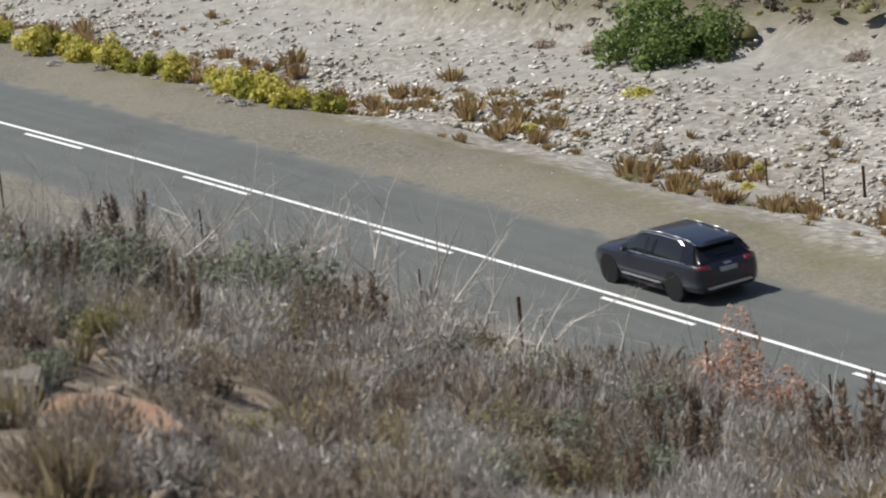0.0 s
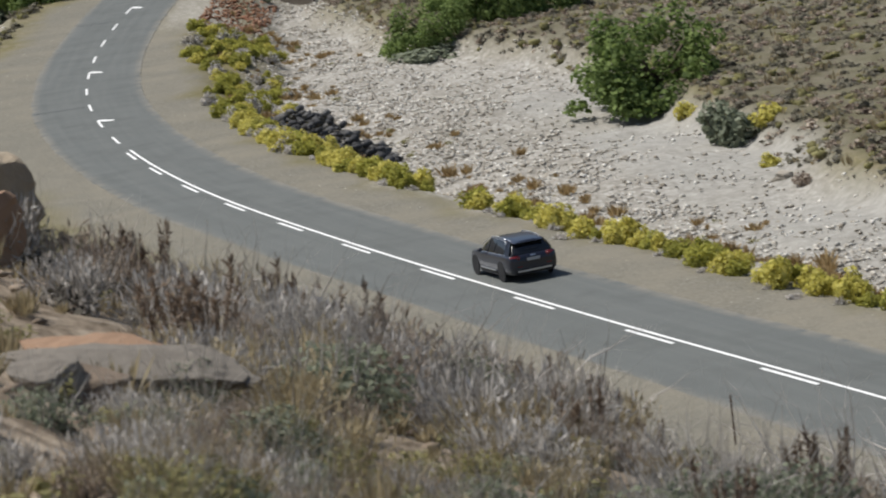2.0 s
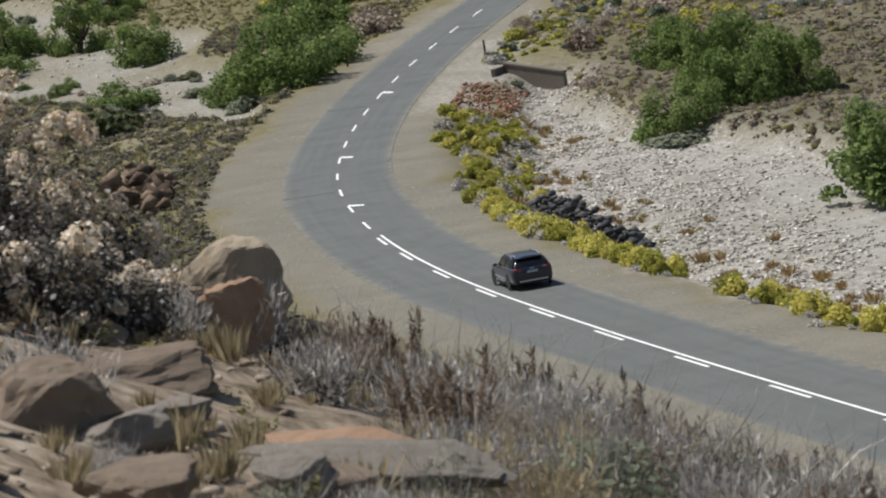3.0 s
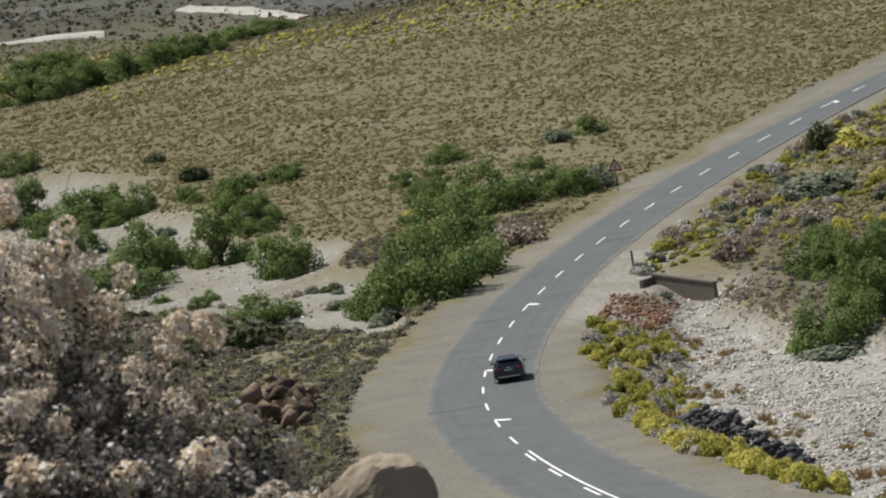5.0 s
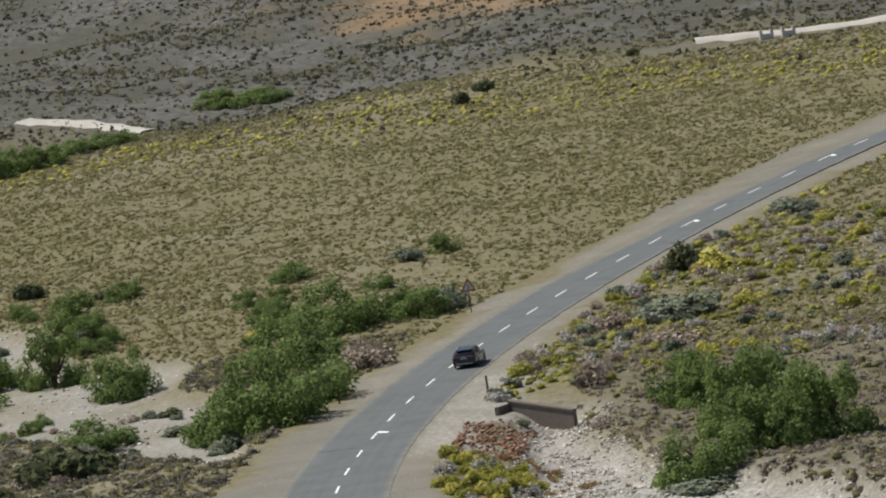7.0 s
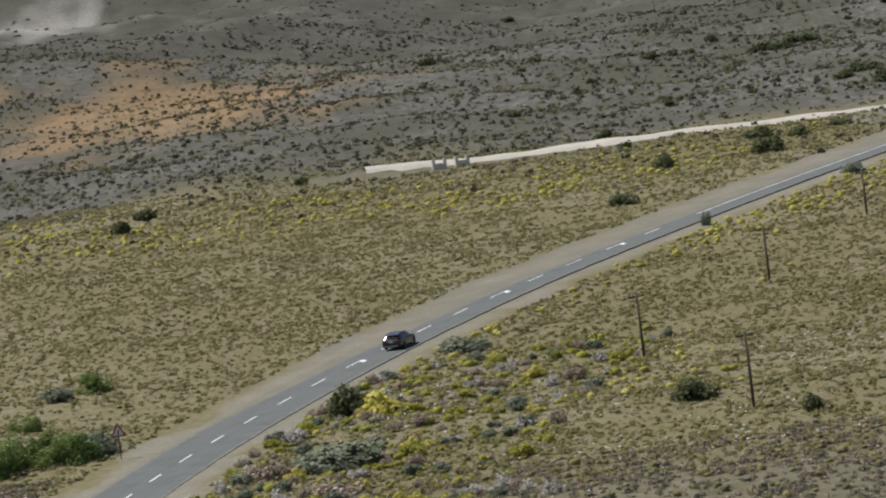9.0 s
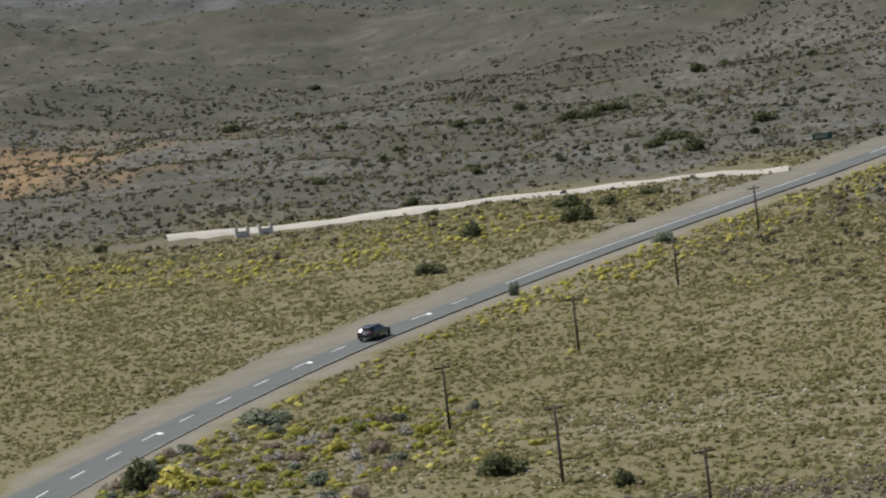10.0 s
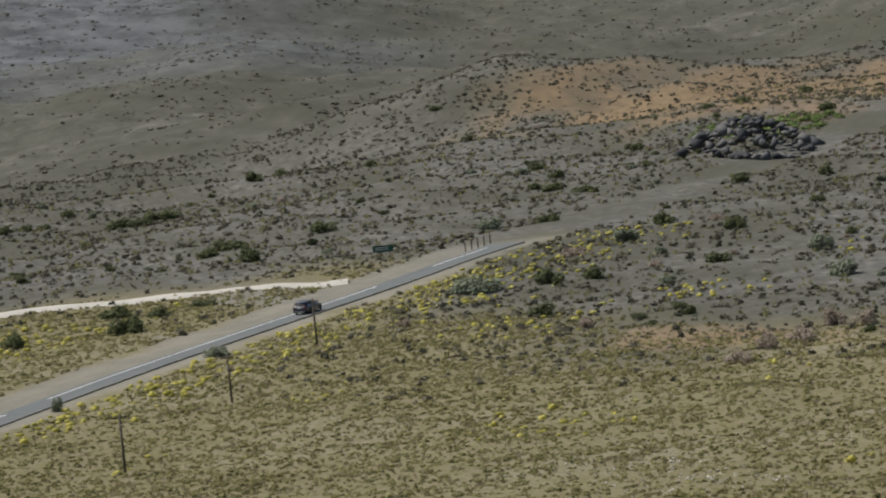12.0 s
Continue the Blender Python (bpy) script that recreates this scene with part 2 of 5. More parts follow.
def spline(points, step=1.0):
    """A smooth line through the points, with a place about every step metres."""
    p = np.array([points[0], *points, points[-1]], float)
    p[0], p[-1] = 2 * p[1] - p[2], 2 * p[-2] - p[-3]
    out = []
    for a, b, c, d in zip(p, p[1:], p[2:], p[3:]):
        for q in np.arange(0, 1, step / max(np.linalg.norm(c - b), 1e-6)):
            out.append(0.5 * (2 * b + (c - a) * q + (2 * a - 5 * b + 4 * c - d) * q**2 + (3 * b - a - 3 * c + d) * q**3))
    out.append(p[-2])
    return np.array(out)


LINE = spline(ROAD)
LX, LY, LZ = LINE.T
LS = np.concatenate([[0], np.cumsum(np.linalg.norm(np.diff(LINE, axis=0), axis=1))])


def step01(a, b, v):
    q = np.clip((np.asarray(v, float) - a) / (b - a), 0, 1)
    return q * q * (3 - 2 * q)


def road_x(y):
    y = np.asarray(y, float)
    return np.interp(y, LY, LX) + np.where(y < LY[0], (LY[0] - y) * 0.26, 0) + np.where(y > LY[-1], (y - LY[-1]) * 0.8, 0)


def road_z(y):
    y = np.asarray(y, float)
    z = np.interp(y, LY, LZ) + np.where(y > LY[-1], (y - LY[-1]) * 0.05, 0)
    return z + np.where(y > 1200, (y - 1200) * 0.06, 0) + np.where(y > 1600, (y - 1600) * 0.12, 0)


def lateral(x, y):
    """Metres to the right of the road's middle line."""
    lean = (road_x(np.asarray(y) + 2.0) - road_x(np.asarray(y) - 2.0)) / 4
    return (x - road_x(y)) / np.sqrt(1 + lean**2)


def waves(x, y, size, seed):
    """Smooth rolling unevenness from -1 to 1."""
    r, total = np.random.RandomState(seed), 0
    for k in range(6):
        a, b, ph = r.uniform(0, 6.28), r.uniform(0.6, 1.7), r.uniform(0, 6.28)
        total = total + np.sin((x * np.cos(a) + y * np.sin(a)) * 6.283 * b / size + ph)
    return total / 3.2


BANK_Y = [80, 108, 128, 147, 162, 185, 214, 230, 250, 264, 276, 309, 318]
BANK_U = [40, 36, 25, 23.8, 23.4, 26, 30.5, 31.0, 29.5, 25, 21, 14.8, 14]


def wash_amount(x, y):
    """1 in the dry river bed, 0 outside it."""
    u = lateral(x, y) + 1.2 * waves(x, y, 17, 3)
    far_bank = np.interp(y, BANK_Y, BANK_U)
    near = step01(9.5, 12.5, u) * (1 - step01(-1.5, 1.5, u - far_bank)) * step01(60, 90, y) * (1 - step01(311, 318, y))
    edge = 344 + 1.6 * np.clip(-u - 20, -8, 75) + 6 * waves(x, y, 45, 5)
    left = step01(8.5, 13, -u) * (1 - step01(edge + 13, edge + 24, y)) * step01(edge - 26, edge - 17, y)
    return np.maximum(near, left)


def hill_height(x, y):
    """The near hillside, from which the road is seen."""
    d = np.hypot(x, y)
    yaw = np.degrees(np.arctan2(x, np.maximum(y, 0.1)))
    sight = np.clip(-11.3 - 0.41 * yaw, -21, -9.2)
    crest = 36 + 50 * np.tan(np.radians(sight)) + 0.1
    z = np.where(d < 50, 33.2 + (crest - 33.2) * np.clip(d, 0, 50) / 50, crest - 0.38 * (d - 50))
    z = np.where(y < 0, 33.2 - 0.02 * np.abs(y), z)
    return z + 0.35 * waves(x, y, 14, 8) + 0.12 * waves(x, y, 4, 9)


def height(x, y):
    x, y = np.asarray(x, float), np.asarray(y, float)
    u = lateral(x, y)
    off = step01(7, 12, np.abs(u))
    z = road_z(y) - 0.035
    z = z + off * (0.30 * waves(x, y, 31, 1) + 0.12 * waves(x, y, 9, 2)) - 1.5 * wash_amount(x, y)
    z = z - 0.7 * step01(6.5, 10, u) * (1 - step01(300, 316, y)) * step01(70, 100, y)
    z = z + step01(40, 140, np.abs(u)) * step01(420, 640, y) * 1.6 * waves(x, y, 150, 4)
    z = z + step01(650, 1000, y) * (11 * waves(x, y, 420, 6) + 5.0 * waves(x, y, 130, 16) + 1.6 * np.abs(waves(x, y, 55, 18))) + step01(620, 700, y) * 0.9 * waves(x, y, 42, 17) + step01(1300, 1900, y) * 22 * (waves(x, y, 700, 7) + 0.6)
    return np.maximum(z, hill_height(x, y))


# ---- meshes ----
def mesh_from(name, verts, faces, material, smooth=False):
    me = bpy.data.meshes.new(name)
    me.from_pydata([tuple(v) for v in verts], [], [tuple(f) for f in faces])
    me.materials.append(material)
    if smooth:
        me.polygons.foreach_set("use_smooth", [True] * len(me.polygons))
    me.update()
    return me


def quads_mesh(name, verts, quads, material):
    """A large mesh of four-sided faces, from arrays."""
    me = bpy.data.meshes.new(name)
    me.vertices.add(len(verts))
    me.vertices.foreach_set("co", np.asarray(verts, np.float32).ravel())
    k = quads.shape[1]
    me.loops.add(quads.size)
    me.loops.foreach_set("vertex_index", quads.astype(np.int32).ravel())
    me.polygons.add(len(quads))
    me.polygons.foreach_set("loop_start", np.arange(0, quads.size, k, dtype=np.int32))
    me.materials.append(material)
    me.update(calc_edges=True)
    return me


def part(name, data, parent, label="", m=None):
    ob = new(name, data)
    ob.parent = parent
    if m is not None:
        ob.matrix_local = m
    if label:
        ob["label"] = label
    return ob


def bm_mesh(name, bm, material, smooth=False):
    me = bpy.data.meshes.new(name)
    bm.to_mesh(me)
    bm.free()
    me.materials.append(material)
    if smooth:
        me.polygons.foreach_set("use_smooth", [True] * len(me.polygons))
    return me


def box(bm, size, m, bevel=0.0):
    made = bmesh.ops.create_cube(bm, size=1, matrix=m @ Matrix.Diagonal((*size, 1)))
    if bevel:
        edges = list({e for v in made["verts"] for e in v.link_edges})
        bmesh.ops.bevel(bm, geom=edges, offset=bevel, segments=2, affect="EDGES")
    return made


def rod(bm, a, b, r0, r1, sides=7):
    """A tapered rod from a to b."""
    a, b = Vector(a), Vector(b)
    m = Matrix.Translation((a + b) / 2) @ (b - a).to_track_quat("Z", "Y").to_matrix().to_4x4()
    bmesh.ops.create_cone(bm, cap_ends=True, segments=sides, radius1=r0, radius2=r1, depth=(b - a).length, matrix=m)


def ground_z(x, y):
    return float(height(x, y))


def stuff_rng(seed):
    return np.random.RandomState(seed)


def unit(v):
    return v / np.maximum(np.linalg.norm(v, axis=-1, keepdims=True), 1e-9)


def leaves(rng, centres, radii, count, size, shell=0.55, flat=0.0):
    """count leaf quads filling lumps: arrays of vertices and quads."""
    centres, radii = np.asarray(centres, float), np.asarray(radii, float)
    share = radii.prod(1) ** 0.67
    which = rng.choice(len(centres), count, p=share / share.sum())
    d = unit(rng.normal(size=(count, 3)))
    reach = shell + (1 - shell) * rng.uniform(size=(count, 1)) ** 0.5
    p = centres[which] + d * radii[which] * reach
    p[:, 2] = np.abs(p[:, 2])
    n = unit(d + 0.8 * rng.normal(size=(count, 3)) + (0, 0, 0.75 + flat))
    a = unit(np.cross(n, rng.normal(size=(count, 3))))
    b = np.cross(n, a)
    s = size * rng.uniform(0.55, 1.35, (count, 1))
    w = s * rng.uniform(0.45, 0.9, (count, 1))
    v = np.stack([p - a * s, p + b * w, p + a * s, p - b * w], 1).reshape(-1, 3)
    return v, np.arange(4 * count).reshape(-1, 4)


def sprigs(rng, centres, radii, count, length, width):
    """count thin upright twigs and dry leaves filling lumps: arrays of vertices and quads."""
    centres, radii = np.asarray(centres, float), np.asarray(radii, float)
    share = radii.prod(1) ** 0.67
    which = rng.choice(len(centres), count, p=share / share.sum())
    d = unit(rng.normal(size=(count, 3)))
    p = centres[which] + d * radii[which] * rng.uniform(size=(count, 1)) ** 0.4
    p[:, 2] = np.abs(p[:, 2])
    a = unit(0.7 * d + 0.45 * rng.normal(size=(count, 3)) + (0, 0, 0.8)) * length * rng.uniform(0.5, 1.5, (count, 1))
    b = unit(np.cross(a, rng.normal(size=(count, 3)))) * width * rng.uniform(0.6, 1.5, (count, 1))
    v = np.stack([p - a, p + b - a * 0.1, p + a, p - b - a * 0.1], 1).reshape(-1, 3)
    return v, np.arange(4 * count).reshape(-1, 4)


def lumps(rng, n, spread, r, flat=0.8):
    """Centres and radii of n lumps that make a bush one unit wide or so."""
    ang, out = rng.uniform(0, 6.283, n), spread * np.sqrt(rng.uniform(0, 1, n))
    rad = r * rng.uniform(0.6, 1.15, n)
    z = rad * flat * rng.uniform(0.6, 1.0, n) + (spread - out) * rng.uniform(0.2, 0.75, n)
    c = np.stack([out * np.cos(ang), out * np.sin(ang), z], 1)
    return c, np.stack([rad, rad, rad * flat], 1)


def scatter(name, protos, places, material, label, category):
    """Many small plants or stones in ONE object. places: rows of x, y, z, size, stretch, turn."""
    rng = stuff_rng(len(places))
    pick = rng.randint(0, len(protos), len(places))
    vs, fs, base = [], [], 0
    for k, (pv, pf) in enumerate(protos):
        rows = places[pick == k]
        if not len(rows):
            continue
        c, s = np.cos(rows[:, 5])[:, None], np.sin(rows[:, 5])[:, None]
        x, y, z = pv[:, 0][None], pv[:, 1][None], pv[:, 2][None]
        sc = rows[:, 3][:, None]
        v = np.stack([rows[:, 0][:, None] + sc * (c * x - s * y), rows[:, 1][:, None] + sc * (s * x + c * y), rows[:, 2][:, None] + sc * rows[:, 4][:, None] * z], -1)
        f = pf[None] + (np.arange(len(rows)) * len(pv))[:, None, None]
        vs.append(v.reshape(-1, 3))
        fs.append(f.reshape(-1, pf.shape[1]) + base)
        base += v.size // 3
    ob = new(name, quads_mesh(name, np.concatenate(vs), np.concatenate(fs), material))
    return tagged(ob, label, category, kind="stuff")


def sprinkle(seed, n, x0, x1, y0, y1, keep, small, large, tall=(0.7, 1.2), sink=0.05):
    """n tries of random places in a stretch of land; keep(x, y, u, r) tells which stay."""
    rng = stuff_rng(seed)
    x, y, r = rng.uniform(x0, x1, n), rng.uniform(y0, y1, n), rng.uniform(0, 1, n)
    ok = keep(x, y, lateral(x, y), r)
    x, y = x[ok], y[ok]
    size = small + (large - small) * rng.uniform(0, 1, len(x)) ** 1.8
    return np.stack([x, y, height(x, y) - sink * size, size, rng.uniform(*tall, len(x)), rng.uniform(0, 6.283, len(x))], 1)


def plain_end(u):
    """How far up the valley the olive plain reaches, by the distance from the road."""
    return np.interp(u, [6, 12, 18, 33, 48, 64, 80, 120], [614, 585, 548, 532, 522, 506, 493, 470])


def in_view(x, y, u=0, r=0):
    """The land that can be seen from the hillside."""
    yaw = np.degrees(np.arctan2(x - 8, np.maximum(y + 15, 1)))
    return (yaw > -11) & (yaw < 25)


def rock_shape(rng, points=11, flat=0.7, chips=0.0):
    """One angular broken stone about one unit wide: vertices and triangles."""
    bm = bmesh.new()
    for p in unit(rng.normal(size=(points, 3))) * rng.uniform(0.38, 0.56, (points, 1)) * (1.0, rng.uniform(0.6, 0.9), flat):
        bm.verts.new(p)
    made = bmesh.ops.convex_hull(bm, input=bm.verts[:])
    bmesh.ops.delete(bm, geom=[v for v in made["geom_interior"] if isinstance(v, bmesh.types.BMVert)], context="VERTS")
    if chips:
        bmesh.ops.bevel(bm, geom=bm.edges[:], offset=chips, segments=1, affect="EDGES")
    bmesh.ops.triangulate(bm, faces=bm.faces[:])
    bm.verts.index_update()
    verts = np.array([v.co[:] for v in bm.verts])
    faces = np.array([[v.index for v in f.verts] for f in bm.faces])
    bm.free()
    return verts, faces


def clump_shape(seed, spikes=8, rounds=1):
    """A small rounded shrub one unit wide: a lumpy ragged mound with leaf tips standing out of it."""
    rng = stuff_rng(seed)
    bm = bmesh.new()
    bmesh.ops.create_icosphere(bm, subdivisions=rounds, radius=0.42)
    bm.verts.index_update()
    v = np.array([p.co[:] for p in bm.verts])
    f = np.array([[p.index for p in q.verts] for q in bm.faces])
    bm.free()
    v = v * rng.uniform(0.72, 1.25, (len(v), 1)) * (1, 1, 0.8) + (0, 0, 0.22)
    f = f[v[f].mean(1)[:, 2] > 0.02]
    if not spikes:
        return v, f
    d = unit(rng.normal(size=(spikes, 3)) + (0, 0, 0.9))
    a = unit(np.cross(d, rng.normal(size=(spikes, 3)))) * rng.uniform(0.07, 0.16, (spikes, 1))
    foot, tip = d * 0.26 * (1, 1, 0.8) + (0, 0, 0.2), d * rng.uniform(0.5, 0.68, (spikes, 1)) * (1, 1, 0.8) + (0, 0, 0.24)
    w = np.stack([foot - a, foot + a, tip], 1).reshape(-1, 3)
    return np.concatenate([v, w]), np.concatenate([f, np.arange(3 * spikes).reshape(-1, 3) + len(v)])


# ---- ground ----
def build_ground():
    xs = np.unique(np.round(np.concatenate([-np.geomspace(70, 3500, 26)[::-1], np.arange(-70, -16, 2.0), np.arange(-16, 48, 1.0), np.arange(48, 190, 2.4), np.arange(190, 520, 6.0), np.geomspace(520, 4000, 18)]), 2))
    ys = np.unique(np.round(np.concatenate([-np.geomspace(20, 3000, 14)[::-1], np.arange(-20, 60, 2.0), np.arange(60, 340, 1.4), np.arange(340, 640, 2.6), np.arange(640, 1700, 8.0), np.geomspace(1700, 4500, 16)]), 2))
    gx, gy = np.meshgrid(xs, ys)
    rng = stuff_rng(5)
    z = height(gx, gy)
    u = lateral(gx, gy)
    loose = step01(5, 9, np.abs(u)) * 0.06
    z = z + loose * rng.normal(size=z.shape)
    nx, ny = len(xs), len(ys)
    i = (np.arange(ny - 1)[:, None] * nx + np.arange(nx - 1)[None]).ravel()
    quads = np.stack([i, i + 1, i + nx + 1, i + nx], 1)
    me = quads_mesh("ground", np.stack([gx, gy, z], -1).reshape(-1, 3), quads, GROUND)
    me.polygons.foreach_set("use_smooth", np.ones(len(quads), bool))
    uu = u + 1.3 * waves(gx, gy, 19, 21) + 0.5 * waves(gx, gy, 5, 22)
    au = np.abs(uu)
    gravel = 1 - step01(5.6 - 0.7 * step01(330, 380, gy), 7.6 - 1.2 * step01(330, 380, gy), au)
    bay = step01(3, 5, -uu) * (1 - step01(7.0, 9.0, -uu)) * step01(180, 215, gy) * (1 - step01(300, 320, gy))
    gravel = np.maximum(gravel, np.maximum(bay, step01(3, 4, -u) * (1 - step01(6.6, 7.8, -uu)) * step01(420, 450, gy))) * (1 - step01(632, 642, gy))
    grey = step01(-22, 30, gy - plain_end(u) + 15 * waves(gx, gy, 60, 23)) + 0.5 * step01(-0.5, 1.5, uu - np.interp(gy, BANK_Y, BANK_U)) * (1 - step01(300, 360, gy))
    ragged = 0.35 * waves(gx, gy, 38, 25) + 0.2 * waves(gx, gy, 13, 24)
    red = 0.8 * (1 - step01(0.45, 1.15, np.hypot((gx - 48) / 36, (gy - 788) / 68) + ragged))
    red = np.maximum(red, 0.85 * (1 - step01(0.5, 1.15, np.hypot((gx - 318) / 62, (gy - 872) / 72) + ragged)))
    red = np.maximum(red, 0.55 * (1 - step01(0.4, 1.1, np.hypot((gx - 164) / 12, (gy - 500) / 16) + ragged)))
    wash = wash_amount(gx, gy) * (1 - 0.45 * step01(8, 14, -u))
    verge = step01(6.4, 8.4, uu) * (1 - step01(18, 20, uu)) * step01(60, 70, gy) * (1 - step01(185, 205, gy))
    pull_out = 0.8 * step01(3, 4, u) * (1 - step01(8, 11, uu)) * step01(286, 296, gy) * (1 - step01(338, 352, gy))
    pale_edge = 0.5 * step01(3, 4, np.abs(u)) * (1 - step01(4.8, 6.4, au)) * step01(318, 340, gy) * (1 - step01(625, 640, gy))
    pull_out = np.maximum(pull_out, pale_edge)
    pale_cliff = 0.75 * (1 - step01(0.5, 1.1, np.hypot((gx - 36) / 20, (gy - 1110) / 52) + ragged))
    wash = np.maximum(np.maximum(wash, pale_cliff), np.maximum(verge, pull_out))
    apron = 1 - step01(0.6, 1.2, np.hypot((gx - 141) / 13, (gy - 598) / 15))
    gravel = np.maximum(gravel * (1 - pull_out), apron)
    sand = wash * np.maximum(step01(-8.5, -5.5, uu - np.interp(gy, BANK_Y, BANK_U)) * (0.3 + 0.6 * step01(-0.9, 0.3, waves(gx, gy, 34, 26))) * (1 - 0.85 * step01(222, 250, gy)), step01(9, 14, -uu) * step01(-0.2, 0.5, waves(gx, gy, 24, 27)))
    near = step01(-0.6, 0.2, hill_height(gx, gy) - (road_z(gy) + 0.5)) * (np.hypot(gx, gy) < 150)
    crag = np.clip(step01(1150, 1500, gy + 60 * waves(gx, gy, 160, 28)) * (1 - step01(280, 420, gx)), 0, 0.72)
    far = 0.85 * step01(780, 1050, gy + 40 * waves(gx, gy, 140, 29))
    for name, layers in (("zone", (gravel, wash, np.clip(grey, 0, 1), crag)), ("soil", (red, sand, near, far))):
        at = me.color_attributes.new(name, "FLOAT_COLOR", "POINT")
        at.data.foreach_set("color", np.stack(layers, -1).astype(np.float32).ravel())
    tagged(new("ground", me), "dry stony valley ground with scrub soil and a river bed", "ground", kind="structure")


def along(s):
    """Place, direction and rightward direction at s metres along the road's middle line."""
    p = np.array([np.interp(s, LS, c) for c in (LX, LY, LZ)])
    q = np.array([np.interp(s + 0.5, LS, c) for c in (LX, LY, LZ)]) - np.array([np.interp(s - 0.5, LS, c) for c in (LX, LY, LZ)])
    q = q / np.linalg.norm(q)
    r = np.array([q[1], -q[0], 0]) / np.hypot(q[0], q[1])
    return p, q, r


def strip(name, s0, s1, u0, u1, lift, material, every=1.5, thick=0.004, ragged=0.0):
    """A band on the road between two distances along it and two across."""
    n = max(2, int((s1 - s0) / every) + 1)
    rng = stuff_rng(int(s0 * 7 + u0 * 31) % 9999)
    v, f, uv = [], [], []
    for k, s in enumerate(np.linspace(s0, s1, n)):
        p, _, r = along(s)
        a, b = u0 + ragged * rng.uniform(-1, 1), u1 + ragged * rng.uniform(-1, 1)
        for u, h in ((a, lift - thick), (a, lift), (b, lift), (b, lift - thick)):
            v.append(p + r * u + (0, 0, h))
            uv.append((u, s))
        if k:
            i = 4 * k - 4
            f += [(i, i + 1, i + 5, i + 4), (i + 1, i + 2, i + 6, i + 5), (i + 2, i + 3, i + 7, i + 6)]
    f += [(0, 3, 2, 1), (4 * n - 4, 4 * n - 3, 4 * n - 2, 4 * n - 1)]
    me = mesh_from(name, v, f, material)
    layer = me.uv_layers.new(name="along")
    for loop in me.loops:
        layer.data[loop.index].uv = uv[loop.vertex_index]
    return me


DASH, FIRST = 10.835, float(np.interp(85.83, LY, LS))
ROAD_END = float(np.interp(634, LY, LS))


def build_road():
    road = tagged(new("road", strip("road", 0, ROAD_END, -3.55, 3.55, 0.0, ASPHALT, 1.0, 0.25, 0.07)), "worn grey two-lane asphalt road winding through the valley", "road", kind="structure")
    near_end, far_start = FIRST + 12.4 * DASH, FIRST + 42.2 * DASH
    part("centre_line", strip("centre_line", 0, near_end, 0.06, 0.2, 0.012, PAINT), road, "solid white line")
    for a, b in ((far_start, FIRST + 51.0 * DASH), (FIRST + 53.0 * DASH, ROAD_END - 6)):
        part("centre_line", strip("centre_line", a, b, -0.08, 0.1, 0.012, PAINT), road, "solid white line")
    for k in range(-2, 42):
        s = FIRST + (k + float(np.interp(k, [0, 2, 4, 7, 9, 11, 12, 13], [-0.05, 0.1, 0.18, 0.27, 0.25, 0.22, 0.09, 0]))) * DASH
        u = -0.28 if k <= 12 else -0.07
        part("dash", strip("dash", s - 2.1, s + 2.1, u, u + 0.15, 0.012, PAINT), road)
        if k in (14, 17, 21, 33, 37, 40):
            part("arrow_head", arrow_head(s), road, "white arrow head")
    for y, u0, u1 in ((246, -3.4, -0.3), (303, -3.4, -0.4), (352, 0.2, 3.4)):
        s = float(np.interp(y, LY, LS))
        part("tar_seam", strip("tar_seam", s, s + 0.2, u0, u1, 0.008, TAR, 0.14, 0.004, 0.05), road, "dark tar seam")


def arrow_head(s):
    """The slanting barb of an arrow painted beside a dash."""
    v = []
    for ds, u in ((2.0, 0.0), (2.6, 0.07), (1.5, 0.95), (0.8, 0.85), (1.2, 0.3)):
        p, q, r = along(s + ds)
        v.append(p + r * u + (0, 0, 0.013))
    top = [Vector(p) for p in v]
    bm = bmesh.new()
    face = bm.faces.new([bm.verts.new(p) for p in top])
    made = bmesh.ops.extrude_face_region(bm, geom=[face])
    for g in made["geom"]:
        if isinstance(g, bmesh.types.BMVert):
            g.co.z -= 0.004
    bmesh.ops.recalc_face_normals(bm, faces=bm.faces)
    return bm_mesh("arrow_head", bm, PAINT)


build_ground()
build_road()


# ---- plants: the shapes ----
def bush_shape(seed, count, size, n=7, spread=0.32, r=0.24, shell=0.55):
    rng = stuff_rng(seed)
    return leaves(rng, *lumps(rng, n, spread, r), count, size, shell)


def twiggy_shape(seed, count, length, width, n=10, spread=0.36, r=0.34):
    rng = stuff_rng(seed)
    return sprigs(rng, *lumps(rng, n, spread, r), count, length, width)


def tuft_shape(seed, blades=16, lean=0.5, thick=1.0):
    """A tussock of stiff upright blades and twigs about one unit wide."""
    rng = stuff_rng(seed)
    a = rng.uniform(0, 6.283, blades)
    foot = np.stack([np.cos(a), np.sin(a), 0 * a], 1) * rng.uniform(0.02, 0.22, (blades, 1))
    tip = foot * (1.4 + lean * rng.uniform(0, 2, (blades, 1))) + np.stack([0 * a, 0 * a, rng.uniform(0.3, 0.75, blades)], 1)
    side = unit(np.cross(tip - foot, rng.normal(size=(blades, 3)))) * thick * rng.uniform(0.03, 0.075, (blades, 1))
    mid = (foot + tip) / 2
    v = np.stack([foot, mid + side * 1.4, tip, mid - side * 1.4], 1).reshape(-1, 3)
    return v, np.arange(4 * blades).reshape(-1, 4)


